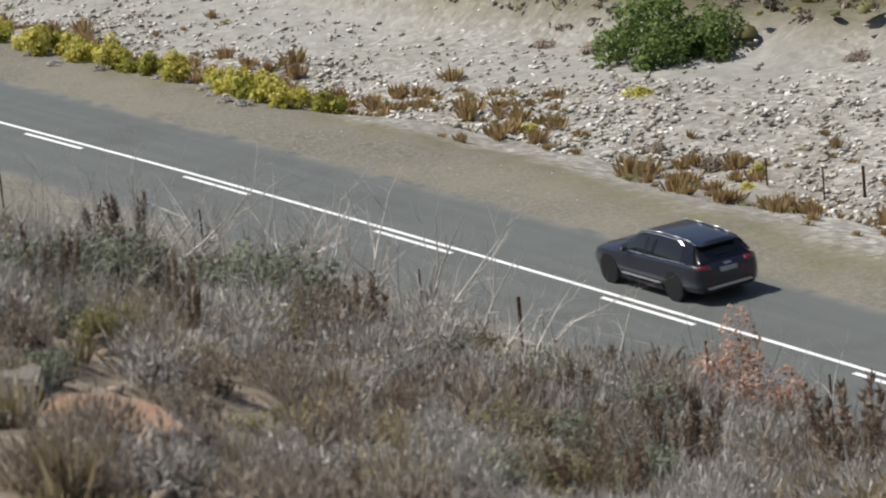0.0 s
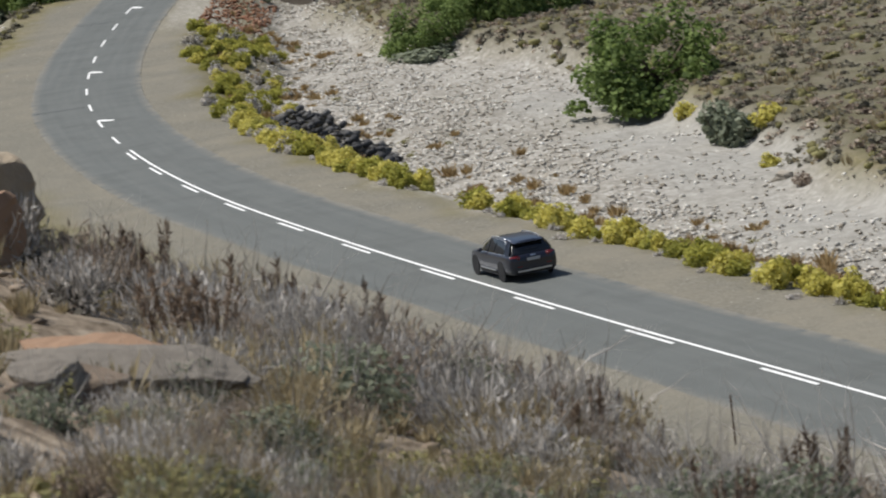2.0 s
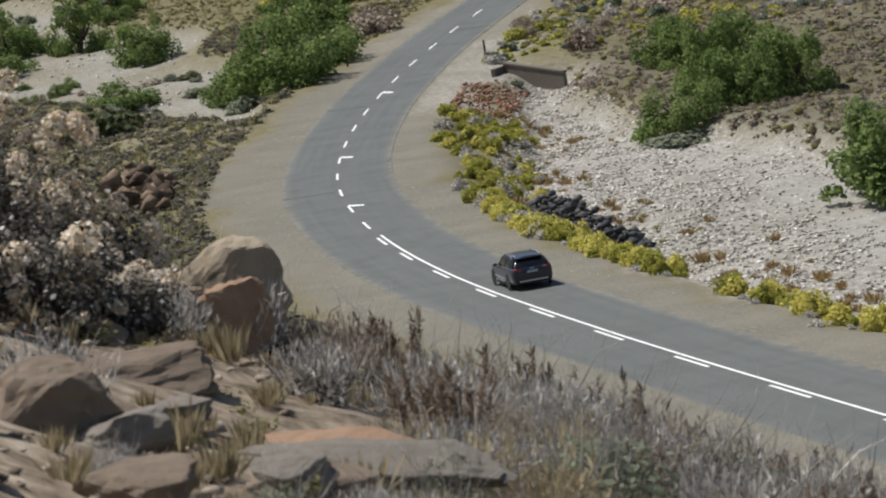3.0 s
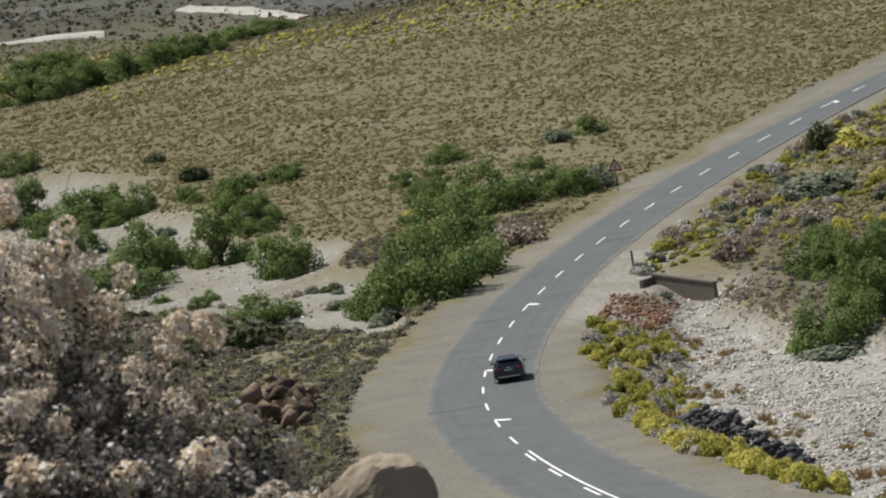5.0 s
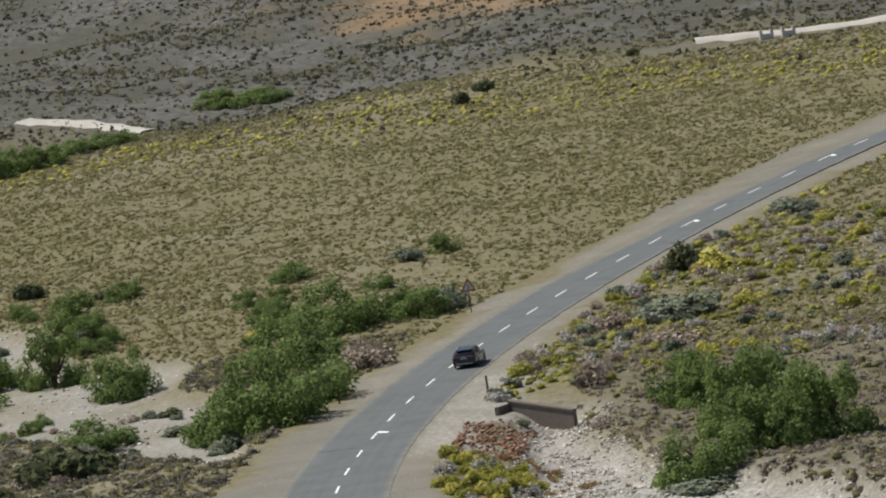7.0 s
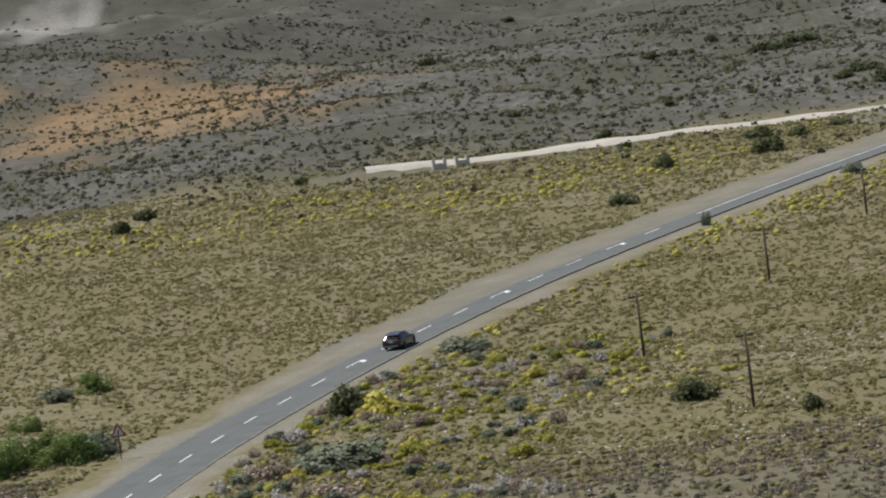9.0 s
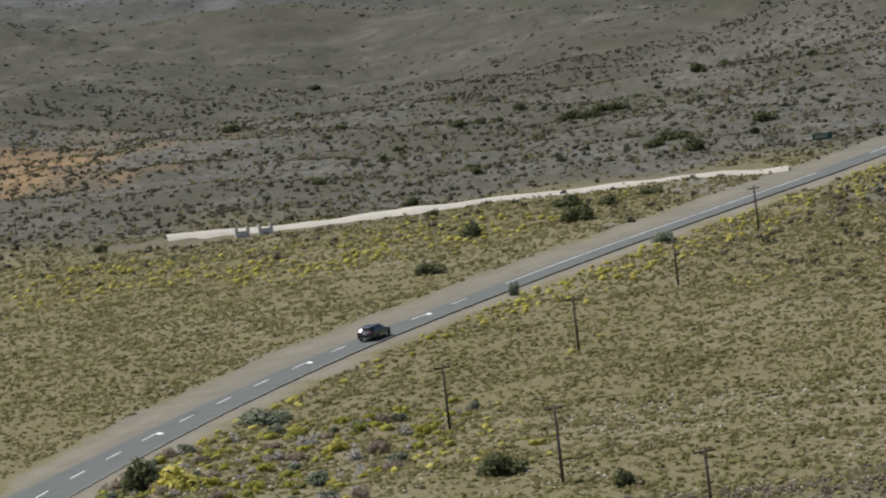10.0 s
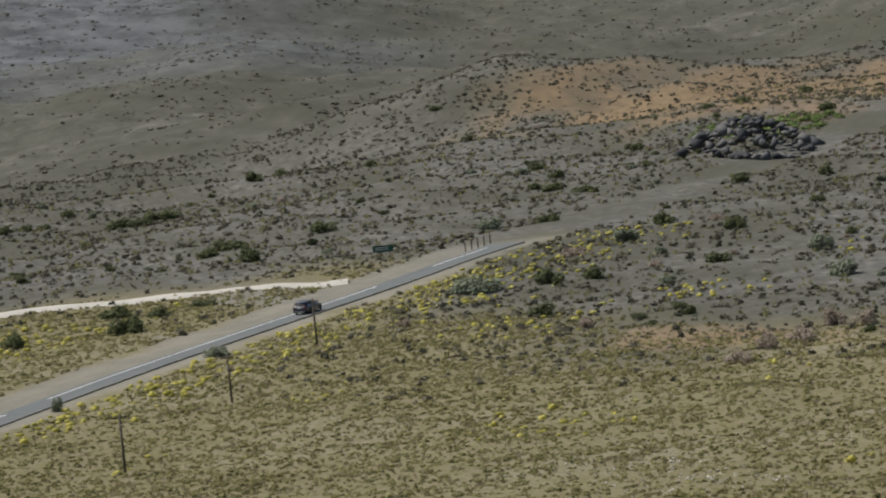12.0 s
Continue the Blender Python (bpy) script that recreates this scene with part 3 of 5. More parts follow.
def twig_shape(seed, stems, tall, wide, width, bends=3, droop=0.0, forks=1):
    """Thin branching stems fanning out of one foot, each a three-sided tapering stalk."""
    rng = stuff_rng(seed)
    verts, quads = [], []

    def stalk(p, d, length, w, depth):
        rings = []
        for k in range(bends + 1):
            a = unit(np.cross(d, (0.3, 0.5, 0.8)))
            b = np.cross(d, a)
            ww = w * (1 - 0.8 * k / bends)
            rings.append(len(verts))
            for ang in (0, 2.094, 4.189):
                verts.append(p + ww * (np.cos(ang) * a + np.sin(ang) * b))
            if k:
                i, j = rings[-2], rings[-1]
                quads.extend([(i + q, i + (q + 1) % 3, j + (q + 1) % 3, j + q) for q in range(3)])
            if depth and 0 < k:
                for _ in range(1 if rng.uniform() < 0.75 else 2):
                    stalk(p, unit(d + 0.75 * rng.normal(size=3) + (0, 0, 0.15)), length * rng.uniform(0.3, 0.55), ww * 0.7, depth - 1)
            p = p + d * length / bends
            d = unit(d + 0.22 * rng.normal(size=3) - (0, 0, droop))

    for _ in range(stems):
        a, out = rng.uniform(0, 6.283), np.sqrt(rng.uniform(0, 1))
        d = unit(np.array([np.cos(a) * out * wide, np.sin(a) * out * wide, 1.0]))
        foot = np.array([np.cos(a), np.sin(a), 0]) * out * wide * 0.28 * tall
        stalk(foot, d, tall * rng.uniform(0.55, 1.0), width * rng.uniform(0.6, 1.2), forks)
    return np.array(verts), np.array(quads)


def plant_thing(name, twig, twig_mat, leaf, leaf_mat, label, category, group, leaf_name="foliage"):
    """A shrub: its stems, with the foliage as a part."""
    ob = tagged(new(name, quads_mesh(name, *twig, twig_mat)), label, category, group)
    if leaf is not None:
        tagged(part(leaf_name, quads_mesh(leaf_name, *leaf, leaf_mat), ob), kind="stuff")
    return ob


def planted(ob, x, y, size=1.0, tall=1.0, turn=0.0, sink=0.05):
    m = pose(x, y, ground_z(x, y) - sink, 0, 0, turn)
    made = copy_thing(ob, m)
    made.scale = (size, size, size * tall)
    return made


def cleared(obs):
    for ob in obs:
        for o in (*ob.children_recursive, ob):
            bpy.data.objects.remove(o)


def trunk_shape(seed, tall, wide):
    """A short forked trunk with spreading limbs."""
    rng = stuff_rng(seed)
    bm = bmesh.new()
    top = Vector((rng.uniform(-0.06, 0.06), rng.uniform(-0.06, 0.06), 0.16 * tall))
    rod(bm, (0, 0, -0.1), top, 0.055, 0.04)
    for k in range(6):
        a = k * 1.05 + rng.uniform(-0.3, 0.3)
        end = Vector((math.cos(a) * wide * rng.uniform(0.12, 0.24), math.sin(a) * wide * rng.uniform(0.12, 0.24), tall * rng.uniform(0.2, 0.32)))
        mid = (top + end) / 2 + Vector((0, 0, -0.05))
        rod(bm, top, mid, 0.032, 0.022, 5)
        rod(bm, mid, end, 0.022, 0.008, 5)
    return bm_mesh("trunk", bm, BARK)


def tree_kind(seed, crown_mat, label, count=1700, size=0.05):
    """A low broad tree, one unit wide and one tall: trunk and crown."""
    rng = stuff_rng(seed)
    tree = tagged(new("tree"), label, "tree", "green trees of the valley")
    part("trunk", trunk_shape(seed, 1.0, 1.0), tree)
    c, r = [], []
    for k in range(46):
        a, out = rng.uniform(0, 6.283), 0.44 * np.sqrt(rng.uniform(0, 1))
        rad = rng.uniform(0.075, 0.15)
        c.append((out * math.cos(a), out * math.sin(a), rng.uniform(0.0, 1.0) * 0.54 * math.sqrt(1 - (out / 0.5) ** 2)))
        r.append((rad, rad, rad * rng.uniform(0.75, 1.1)))
    tagged(part("crown", quads_mesh("crown", *leaves(rng, c, r, count, size, 0.35), crown_mat), tree), kind="stuff")
    return tree


def bush_kind(name, seed, mat, label, category, group, count=360, size=0.085, n=10):
    """A rounded bush, one unit wide: stems and foliage."""
    rng = stuff_rng(seed)
    twig = twig_shape(seed + 1, 8, 0.42, 0.5, 0.014, 1)
    return plant_thing(name, twig, BARK, leaves(rng, *lumps(rng, n, 0.34, 0.2, 0.85), count, size, 0.5), mat, label, category, group)


# ---- plants of the valley, each where it stands: x, y, width, height ----
GREEN_TREES = [
    (-5.5, 334.4, 5.9, 4.6), (-1.7, 328.5, 7.6, 6.3), (2.3, 340.4, 7.0, 6.1), (0.4, 368.0, 7.6, 5.5), (4.3, 389.5, 6.9, 5.1), (-1.8, 399.2, 3.8, 3.0),
    (9.6, 393.5, 3.2, 2.4), (11.7, 391.4, 5.4, 3.2), (-21.8, 389.6, 5.3, 5.9), (-15.3, 375.4, 5.4, 4.9), (-21.1, 420.2, 5.2, 3.7), (-18.5, 407.8, 4.5, 3.4),
    (-32.9, 436.7, 4.2, 3.6), (-40.1, 436.1, 7.8, 4.2), (-46.1, 449.7, 6.2, 5.0), (-37.4, 441.6, 6.7, 4.2), (-49.7, 485.6, 4.7, 2.7), (-29.4, 394.8, 6.0, 4.9),
    (-38.7, 416.4, 6.3, 3.4), (-31.2, 380.0, 8.9, 4.2), (-16.5, 340.1, 5.6, 2.6), (27.0, 305.8, 4.4, 3.8), (28.6, 303.4, 4.6, 3.7), (28.5, 282.8, 4.7, 5.4),
]
GREEN_TREES_MORE = [
    (24.4, 266.3, 5.2, 3.6), (29.3, 271.5, 5.6, 5.2), (33.0, 274.0, 5.2, 5.2), (31.6, 287.0, 5.6, 5.0), (32.2, 217.4, 7.7, 5.4), (45.4, 125.1, 4.1, 2.8), (-55.0, 552.4, 6.8, 4.2), (-51.3, 554.4, 6.9, 4.6), (-47.7, 558.6, 6.9, 4.6),
    (-44.0, 560.5, 6.9, 4.2), (-40.7, 564.2, 6.2, 3.9), (-37.5, 571.1, 6.3, 3.5), (-35.1, 585.4, 6.4, 3.6), (-31.5, 587.1, 6.4, 3.2), (-28.6, 605.9, 5.8, 2.9),
    (-24.6, 611.1, 5.9, 2.7), (-21.2, 613.2, 5.0, 2.5), (-7.5, 646.8, 6.2, 3.1), (-3.0, 644.9, 7.1, 3.1), (1.4, 640.9, 5.3, 2.5), (-56.5, 581.0, 6.4, 3.2),
    (-52.5, 592.2, 6.5, 3.3),
]
DARK_BUSHES = [
    (37.0, 395.1, 4.1, 3.8), (-16.9, 311.6, 6.8, 3.8), (-18.9, 441.9, 3.0, 1.5), (-32.8, 473.4, 2.6, 1.6), (-26.6, 450.4, 4.3, 2.8), (40.3, 158.8, 3.2, 1.9),
    (63.8, 373.7, 3.9, 2.5), (70.1, 355.7, 2.2, 2.2), (96.9, 797.5, 3.1, 1.9), (113.3, 1037.6, 3.0, 2.1), (129.2, 1054.7, 2.8, 2.5), (134.8, 772.4, 2.9, 1.7),
    (150.1, 673.5, 4.4, 2.3), (148.5, 654.1, 3.5, 3.3), (163.1, 782.7, 3.6, 2.3), (165.5, 781.2, 3.6, 2.3), (198.6, 831.5, 3.9, 2.5), (113.2, 572.5, 4.1, 3.3),
    (121.5, 589.4, 3.1, 2.1), (116.7, 594.3, 3.9, 2.3), (128.3, 596.3, 3.1, 1.4), (86.8, 537.3, 3.4, 2.4), (99.0, 573.5, 3.0, 2.4), (31.2, 590.7, 3.0, 2.3),
]
DARK_BUSHES_MORE = [
    (27.1, 576.2, 2.9, 2.6), (67.6, 826.3, 2.7, 1.6), (54.1, 612.3, 2.0, 1.6), (99.3, 621.3, 2.8, 1.9), (99.3, 602.8, 1.6, 1.6), (151.1, 1064.3, 3.1, 1.8),
    (189.1, 813.3, 3.6, 2.6), (151.1, 752.6, 3.8, 2.4), (154.1, 751.1, 3.8, 2.3), (146.0, 668.2, 3.3, 2.0), (170.2, 693.1, 3.5, 2.6), (253.9, 889.8, 2.1, 1.9),
    (256.0, 919.0, 2.6, 1.7), (229.6, 768.2, 3.2, 2.2), (224.2, 739.3, 3.3, 1.9), (216.7, 718.7, 3.5, 2.0), (218.7, 708.5, 3.4, 2.0), (256.1, 794.5, 2.3, 1.5),
    (303.5, 859.4, 3.2, 2.3), (294.3, 854.9, 3.4, 1.6), (321.6, 869.8, 2.9, 2.3), (300.7, 805.1, 3.0, 2.4), (237.3, 687.7, 4.0, 2.2), (256.5, 697.0, 2.7, 2.3),
]
DARK_BUSHES_MORE_MORE = [
    (205.7, 664.0, 3.4, 2.2), (204.7, 632.3, 3.6, 2.7), (167.7, 571.4, 4.2, 3.0), (173.9, 571.0, 2.8, 2.3), (156.5, 539.5, 3.0, 2.4), (192.4, 576.5, 2.9, 2.2),
    (210.8, 618.8, 3.1, 2.4),
]
SAGE_BUSHES = [
    (189.8, 667.3, 3.8, 2.5), (-5.5, 328.7, 3.4, 2.0), (14.8, 393.9, 3.8, 3.0), (32.8, 361.3, 7.9, 3.5), (23.7, 263.0, 5.0, 1.8), (-9.7, 341.4, 3.3, 1.3),
    (15.6, 309.4, 1.3, 0.8), (32.5, 193.8, 3.7, 3.2), (193.7, 615.9, 3.9, 2.7), (158.9, 574.1, 7.1, 3.5), (208.5, 580.3, 3.7, 2.9), (198.2, 546.9, 3.8, 2.8),
    (115.3, 539.2, 3.1, 2.1), (48.3, 434.3, 6.0, 2.4), (90.1, 507.5, 1.3, 2.3),
]
BROWN_BUSHES = [
    (27.2, 360.2, 4.4, 2.2), (22.2, 320.8, 3.5, 2.9), (30.4, 344.5, 5.2, 2.4), (20.8, 300.8, 1.9, 1.0), (6.2, 359.3, 5.4, 3.4), (34.4, 401.8, 4.4, 2.2),
    (32.8, 176.1, 1.1, 0.9), (35.6, 157.1, 1.9, 1.4), (36.3, 154.7, 1.4, 1.2), (42.7, 132.1, 1.1, 0.5), (44.0, 129.1, 1.7, 0.8), (40.5, 107.8, 0.8, 0.7),
    (50.5, 119.8, 1.2, 0.6), (39.6, 110.9, 0.8, 0.5), (178.0, 500.5, 2.5, 2.8), (179.9, 496.8, 2.8, 2.6), (169.2, 488.3, 3.3, 2.5), (164.0, 485.3, 2.4, 3.0),
    (158.4, 478.7, 2.9, 2.1), (182.8, 604.8, 4.5, 2.0),
]
LIME_BUSHES = [
    (39.9, 392.0, 4.3, 3.0), (-3.5, 393.0, 1.6, 1.3), (32.7, 209.2, 1.5, 1.2), (34.4, 193.5, 1.7, 1.2), (32.9, 184.7, 1.1, 0.8), (36.9, 151.9, 0.8, 0.7),
    (41.7, 118.2, 0.9, 0.5), (41.5, 106.6, 0.5, 0.5), (40.7, 105.1, 0.6, 0.4), (37.2, 116.9, 0.9, 0.3),
]


def plant_lists():
    rng = stuff_rng(77)
    kinds = [tree_kind(11 + k, GREEN, "broad low green tree with dense leafy crown", 7600 + 300 * k, 0.0185 - 0.0006 * k) for k in range(4)]
    dusky = [bush_kind("dark_bush", 31 + k, DARK, "rounded dark green bush on the dry slope", "bush", "dark bushes of the slopes", 1000, 0.045) for k in range(4)]
    sage = [bush_kind("sage_bush", 41 + k, SAGE, "soft grey-green bush with fine leaves", "bush", "grey-green bushes", 1200, 0.04) for k in range(2)]
    brown = [bush_kind("dry_bush", 51 + k, BROWNTWIG, "brown leafless thorny bush", "bush", "brown dry bushes", 800, 0.034) for k in range(3)]
    lime = [bush_kind("flowering_bush", 61 + k, YELLOW, "round bush covered in yellow flowers", "bush", "yellow flowering bushes", 700, 0.05) for k in range(3)]
    for rows, protos in ((GREEN_TREES + GREEN_TREES_MORE, kinds), (DARK_BUSHES + DARK_BUSHES_MORE + DARK_BUSHES_MORE_MORE, dusky), (SAGE_BUSHES, sage), (BROWN_BUSHES, brown), (LIME_BUSHES, lime)):
        for x, y, w, h in rows:
            full, w, h = (0.64, w * 1.25, h * 1.15) if protos is kinds else (0.62, w * 1.3, h * 1.2)
            y = y + 0.15 * w
            u, clear = float(lateral(x, y)), 4.9 + 0.56 * w
            if abs(u) < clear:
                x = x + math.copysign(clear - abs(u), u) * 1.1
            planted(protos[rng.randint(len(protos))], x, y, w, h / w / full, rng.uniform(0, 360), 0.04 * w if protos is kinds else 0.08 * w)
    # the belt of yellow bushes beside the road and on the bank before the culvert
    grey = [bush_kind("grey_bush", 71 + k, GREYTWIG, "low grey leafless bush at the roadside", "bush", "grey roadside bushes", 560, 0.04) for k in range(2)]
    green_yellow = [bush_kind("flowering_bush", 81 + k, LIME, "yellow-green flowering bush on the road bank", "bush", "yellow flowering bushes", 700, 0.05) for k in range(3)]
    for y in np.arange(118, 205, 0.72):
        gap = waves(np.array(0.0), np.array(y), 23, 91) + 0.4 * waves(np.array(0.0), np.array(y), 7, 92)
        if gap < -0.45:
            continue
        u = rng.uniform(7.0, 8.6)
        x = float(road_x(y)) + u * 1.03
        w = rng.uniform(1.0, 1.9)
        planted(lime[rng.randint(3)] if rng.uniform() < 0.6 else green_yellow[rng.randint(3)], x, y, w, rng.uniform(1.15, 1.6), rng.uniform(0, 360))
        if rng.uniform() < 0.45:
            planted(grey[rng.randint(2)], x - rng.uniform(0.5, 1.0), y + rng.uniform(-1, 1), rng.uniform(0.5, 0.9), 0.8, rng.uniform(0, 360))
    for k in range(180):
        y = rng.uniform(203, 289)
        u = rng.uniform(6.6, 12.6 if y > 230 else 7.9)
        w, r = rng.uniform(0.9, 1.9), rng.uniform()
        kind = grey[rng.randint(2)] if r < 0.2 else lime[rng.randint(3)] if r < (0.35 if y > 225 else 0.8) else green_yellow[rng.randint(3)]
        planted(kind, float(road_x(y)) + u * 1.01, y, w, rng.uniform(1.0, 1.45), rng.uniform(0, 360))
    for k in range(340):
        y = rng.uniform(322, 425)
        u = 6.4 + 26 * rng.uniform() ** 1.5
        if y < 340 and u > 9:
            u = u + 4
        kind = (lime[:1] + green_yellow[:1] + grey + brown + sage)[rng.randint(9)]
        planted(kind, float(road_x(y)) + u * 1.05, y, 0.8 + 1.9 * rng.uniform() ** 1.5, rng.uniform(0.8, 1.2), rng.uniform(0, 360))
    # bushes dotted over the foot of the hill, past the end of the plain
    for k in range(420):
        y = rng.uniform(485, 860)
        x = float(road_x(min(y, 680))) + rng.uniform(-130, 190)
        u = float(lateral(x, y))
        if not bool(in_view(np.array(x), np.array(y))) or abs(u) < 9 or (y < float(plain_end(u))) or (u < 60 and abs(y - 613) < 9):
            continue
        planted((dusky + sage + brown[:2])[rng.randint(8)], x, y, 1.0 + 2.2 * rng.uniform() ** 1.6, rng.uniform(0.8, 1.2), rng.uniform(0, 360), 0.1)
    # the thicket round the sandy stream bed
    for k in range(52):
        y = rng.uniform(352, 442)
        x = float(road_x(y)) + rng.uniform(-88, -24)
        if not bool(in_view(np.array(x), np.array(y))) or (352 < y < 380 and -22 < x < -4):
            continue
        w = rng.uniform(2.2, 5.0)
        planted((kinds + sage[:1])[rng.randint(5)], x, y, w, rng.uniform(0.7, 1.0), rng.uniform(0, 360), 0.15)
    for k in range(190):
        y = rng.uniform(285, 362)
        x = float(road_x(y)) + rng.uniform(-62, -19)
        planted((sage + dusky + brown)[rng.randint(9)], x, y, rng.uniform(1.0, 2.6), rng.uniform(0.7, 1.1), rng.uniform(0, 360), 0.1)
    cleared(kinds + dusky + sage + brown + lime + grey + green_yellow)


plant_lists()


# ---- scrub and stones that nobody could count ----
def build_scrub():
    small = [clump_shape(100 + k, 8) for k in range(7)]
    rough = [clump_shape(110 + k, 0) for k in range(7)]
    leafy_small = [bush_shape(140 + k, 34, 0.13, 6, 0.3, 0.25) for k in range(5)]
    soft_clumps = [bush_shape(160 + k, 11, 0.23, 4, 0.2, 0.24, 0.4) for k in range(7)]
    tufts = [tuft_shape(120 + k, 8) for k in range(5)]
    bare = lambda x, y: wash_amount(x, y) < 0.3
    off_track = lambda x, y: (np.abs(y - 613.5) > 4.5) | (x > 150) | (x < 55)

    def plain(x, y, u, r):
        rows = 0.74 + 0.2 * waves(x, y, 60, 31) + 0.2 * waves(x, y, 17, 32)
        side = (np.abs(u) > 7.5) & (y > 330 + 40 * (u < -10)) & (y < plain_end(u) + 8 + 14 * waves(x, y, 48, 42) + 22 * (r - 0.4))
        return in_view(x, y) & side & bare(x, y) & (r < rows) & off_track(x, y)

    scatter("olive_scrub", soft_clumps, sprinkle(1, 150000, -85, 215, 330, 625, plain, 0.5, 1.1, (0.6, 0.95)), OLIVE, "low olive-green scrub dotted over the plain", "scrub")
    scatter("dry_grass", tufts, sprinkle(2, 42000, -85, 215, 330, 625, lambda x, y, u, r: plain(x, y, u, r * 1.25), 0.4, 1.0, (0.6, 1.0)), STRAW, "pale dry tussocks between the scrub bushes", "grass")

    def gold(x, y, u, r):
        a = np.exp(-(((y - 573 - 9 * waves(x, y, 60, 33)) / 16) ** 2)) * (u < -20)
        b = 1.5 * np.exp(-(((u - 11 - 6 * step01(540, 580, y)) / 6.5) ** 2)) * (y > 490) + 0.5 * np.exp(-(((u - 9) / 2.5) ** 2)) * (y > 380)
        c = np.clip(waves(x, y, 55, 34) - 0.45, 0, 1) * (u > 30)
        return in_view(x, y) & (np.abs(u) > 6.5) & (y > 380) & (y < 632) & (r < 0.7 * np.clip(a + b + c, 0, 1)) & off_track(x, y)

    scatter("yellow_scrub", small, sprinkle(3, 26000, -85, 230, 380, 632, gold, 0.5, 1.3, (0.6, 0.95)), YELLOW, "patches of yellow flowering scrub on the plain", "scrub")

    roadside = lambda x, y, u, r: (u > 6.6) & (u < 34) & (y > 322) & (y < 432) & (r < 0.9 - 0.02 * u) & in_view(x, y)
    scatter("roadside_scrub", [clump_shape(170 + k, 16) for k in range(5)], sprinkle(28, 1500, 8, 75, 322, 432, roadside, 0.5, 1.7, (0.6, 0.95)), LIME, "yellow-green flowering scrub beside the road", "scrub")

    def slope(x, y, u, r):
        return in_view(x, y) & (y > plain_end(u) - 2 + 14 * waves(x, y, 48, 42) - 40 * (r < 0.25)) & (np.abs(u) > 6.5) & (r < 0.65 + 0.35 * waves(x, y, 70, 35)) & off_track(x, y)

    scatter("hill_scrub", soft_clumps, sprinkle(4, 95000, -110, 470, 470, 1000, slope, 0.6, 1.7, (0.7, 1.2)), HILLSCRUB, "dark grey scrub dotted over the hill slope", "scrub")
    scatter("hill_tussocks", tufts, sprinkle(5, 26000, -110, 420, 470, 900, slope, 0.6, 1.6, (0.6, 1.0)), OLIVE, "olive tussocks on the hill slope", "grass")
    scatter("far_scrub", soft_clumps, sprinkle(6, 34000, -200, 640, 880, 1600, lambda x, y, u, r: in_view(x, y) & (r < 0.6 + 0.4 * waves(x, y, 120, 36)), 1.0, 2.6, (0.4, 0.7)), DUSK, "dark scrub on the far hills", "scrub")

    def bank(x, y, u, r):
        return in_view(x, y) & (u > np.interp(y, BANK_Y, BANK_U)) & (u < 90) & (r < 0.8 + 0.2 * waves(x, y, 15, 37))

    scatter("bank_scrub", small, sprinkle(7, 6000, 20, 130, 80, 345, bank, 0.45, 1.1, (0.6, 1.0)), OLIVE, "low olive scrub on the river bank", "scrub")
    scatter("bank_brush", leafy_small, sprinkle(27, 15000, 20, 130, 80, 345, bank, 0.5, 1.3, (0.6, 1.0)), DUSK, "dark brown brush on the river bank", "scrub")
    scatter("bank_grass", tufts, sprinkle(8, 12000, 20, 130, 80, 345, bank, 0.45, 1.1, (0.6, 1.0)), STRAW, "straw-coloured dry grass on the river bank", "grass")
    scatter("bank_twigs", leafy_small, sprinkle(9, 17000, 20, 130, 80, 345, bank, 0.5, 1.1, (0.6, 1.0)), BROWNTWIG, "brown leafless scrub on the river bank", "scrub")

    def shore(x, y, u, r):
        return in_view(x, y) & (u > 8.2) & (u < 20) & (y > 78) & (y < 300) & (r < np.clip(0.3 + 0.8 * waves(x, y, 12, 38), 0.03, 1) * np.exp(-(((u - 12.5) / 3.4) ** 2)) * np.where(y > 150, 0.22, 1.0))

    scatter("shore_grass", [tuft_shape(150 + k, 60, 0.9, 0.7) for k in range(5)], sprinkle(10, 36000, 5, 60, 78, 300, shore, 0.4, 1.15, (0.6, 1.0)), RUSTGRASS, "rust-brown dry grass along the river bed", "grass")
    scatter("shore_scrub", leafy_small, sprinkle(11, 7000, 5, 60, 78, 300, shore, 0.35, 0.9, (0.5, 0.9)), OLIVE, "low olive scrub along the river bed", "scrub")

    def rough_left(x, y, u, r):
        return (hill_height(x, y) < road_z(y) + 3) & (u < -8.6) & (u > -75) & (wash_amount(x, y) < 0.25) & (y > 150) & (y < 380) & in_view(x, y)

    scatter("left_scrub", leafy_small, sprinkle(12, 26000, -75, 10, 150, 380, rough_left, 0.5, 1.5, (0.6, 1.0)), DUSK, "dark scrub on the rough slope beside the road", "scrub")
    scatter("left_grass", tufts, sprinkle(13, 14000, -75, 10, 150, 380, rough_left, 0.5, 1.1, (0.6, 1.0)), OLIVE, "olive tussocks on the rough slope beside the road", "grass")

    stones = [rock_shape(stuff_rng(200 + k), 8, 0.6) for k in range(8)]
    blocks = [rock_shape(stuff_rng(220 + k), 8, 0.8) for k in range(8)]
    bed = lambda x, y, u, r: in_view(x, y) & (wash_amount(x, y) > 0.12) & (u > 0) & (r < np.clip(0.85 + 0.5 * waves(x, y, 9, 39), 0.3, 1) * np.clip(1.3 - np.abs(u - 13) / 11, 0.3, 1) * (1 - 0.6 * step01(-8, -5.5, u - np.interp(y, BANK_Y, BANK_U)) * (y < 235)))
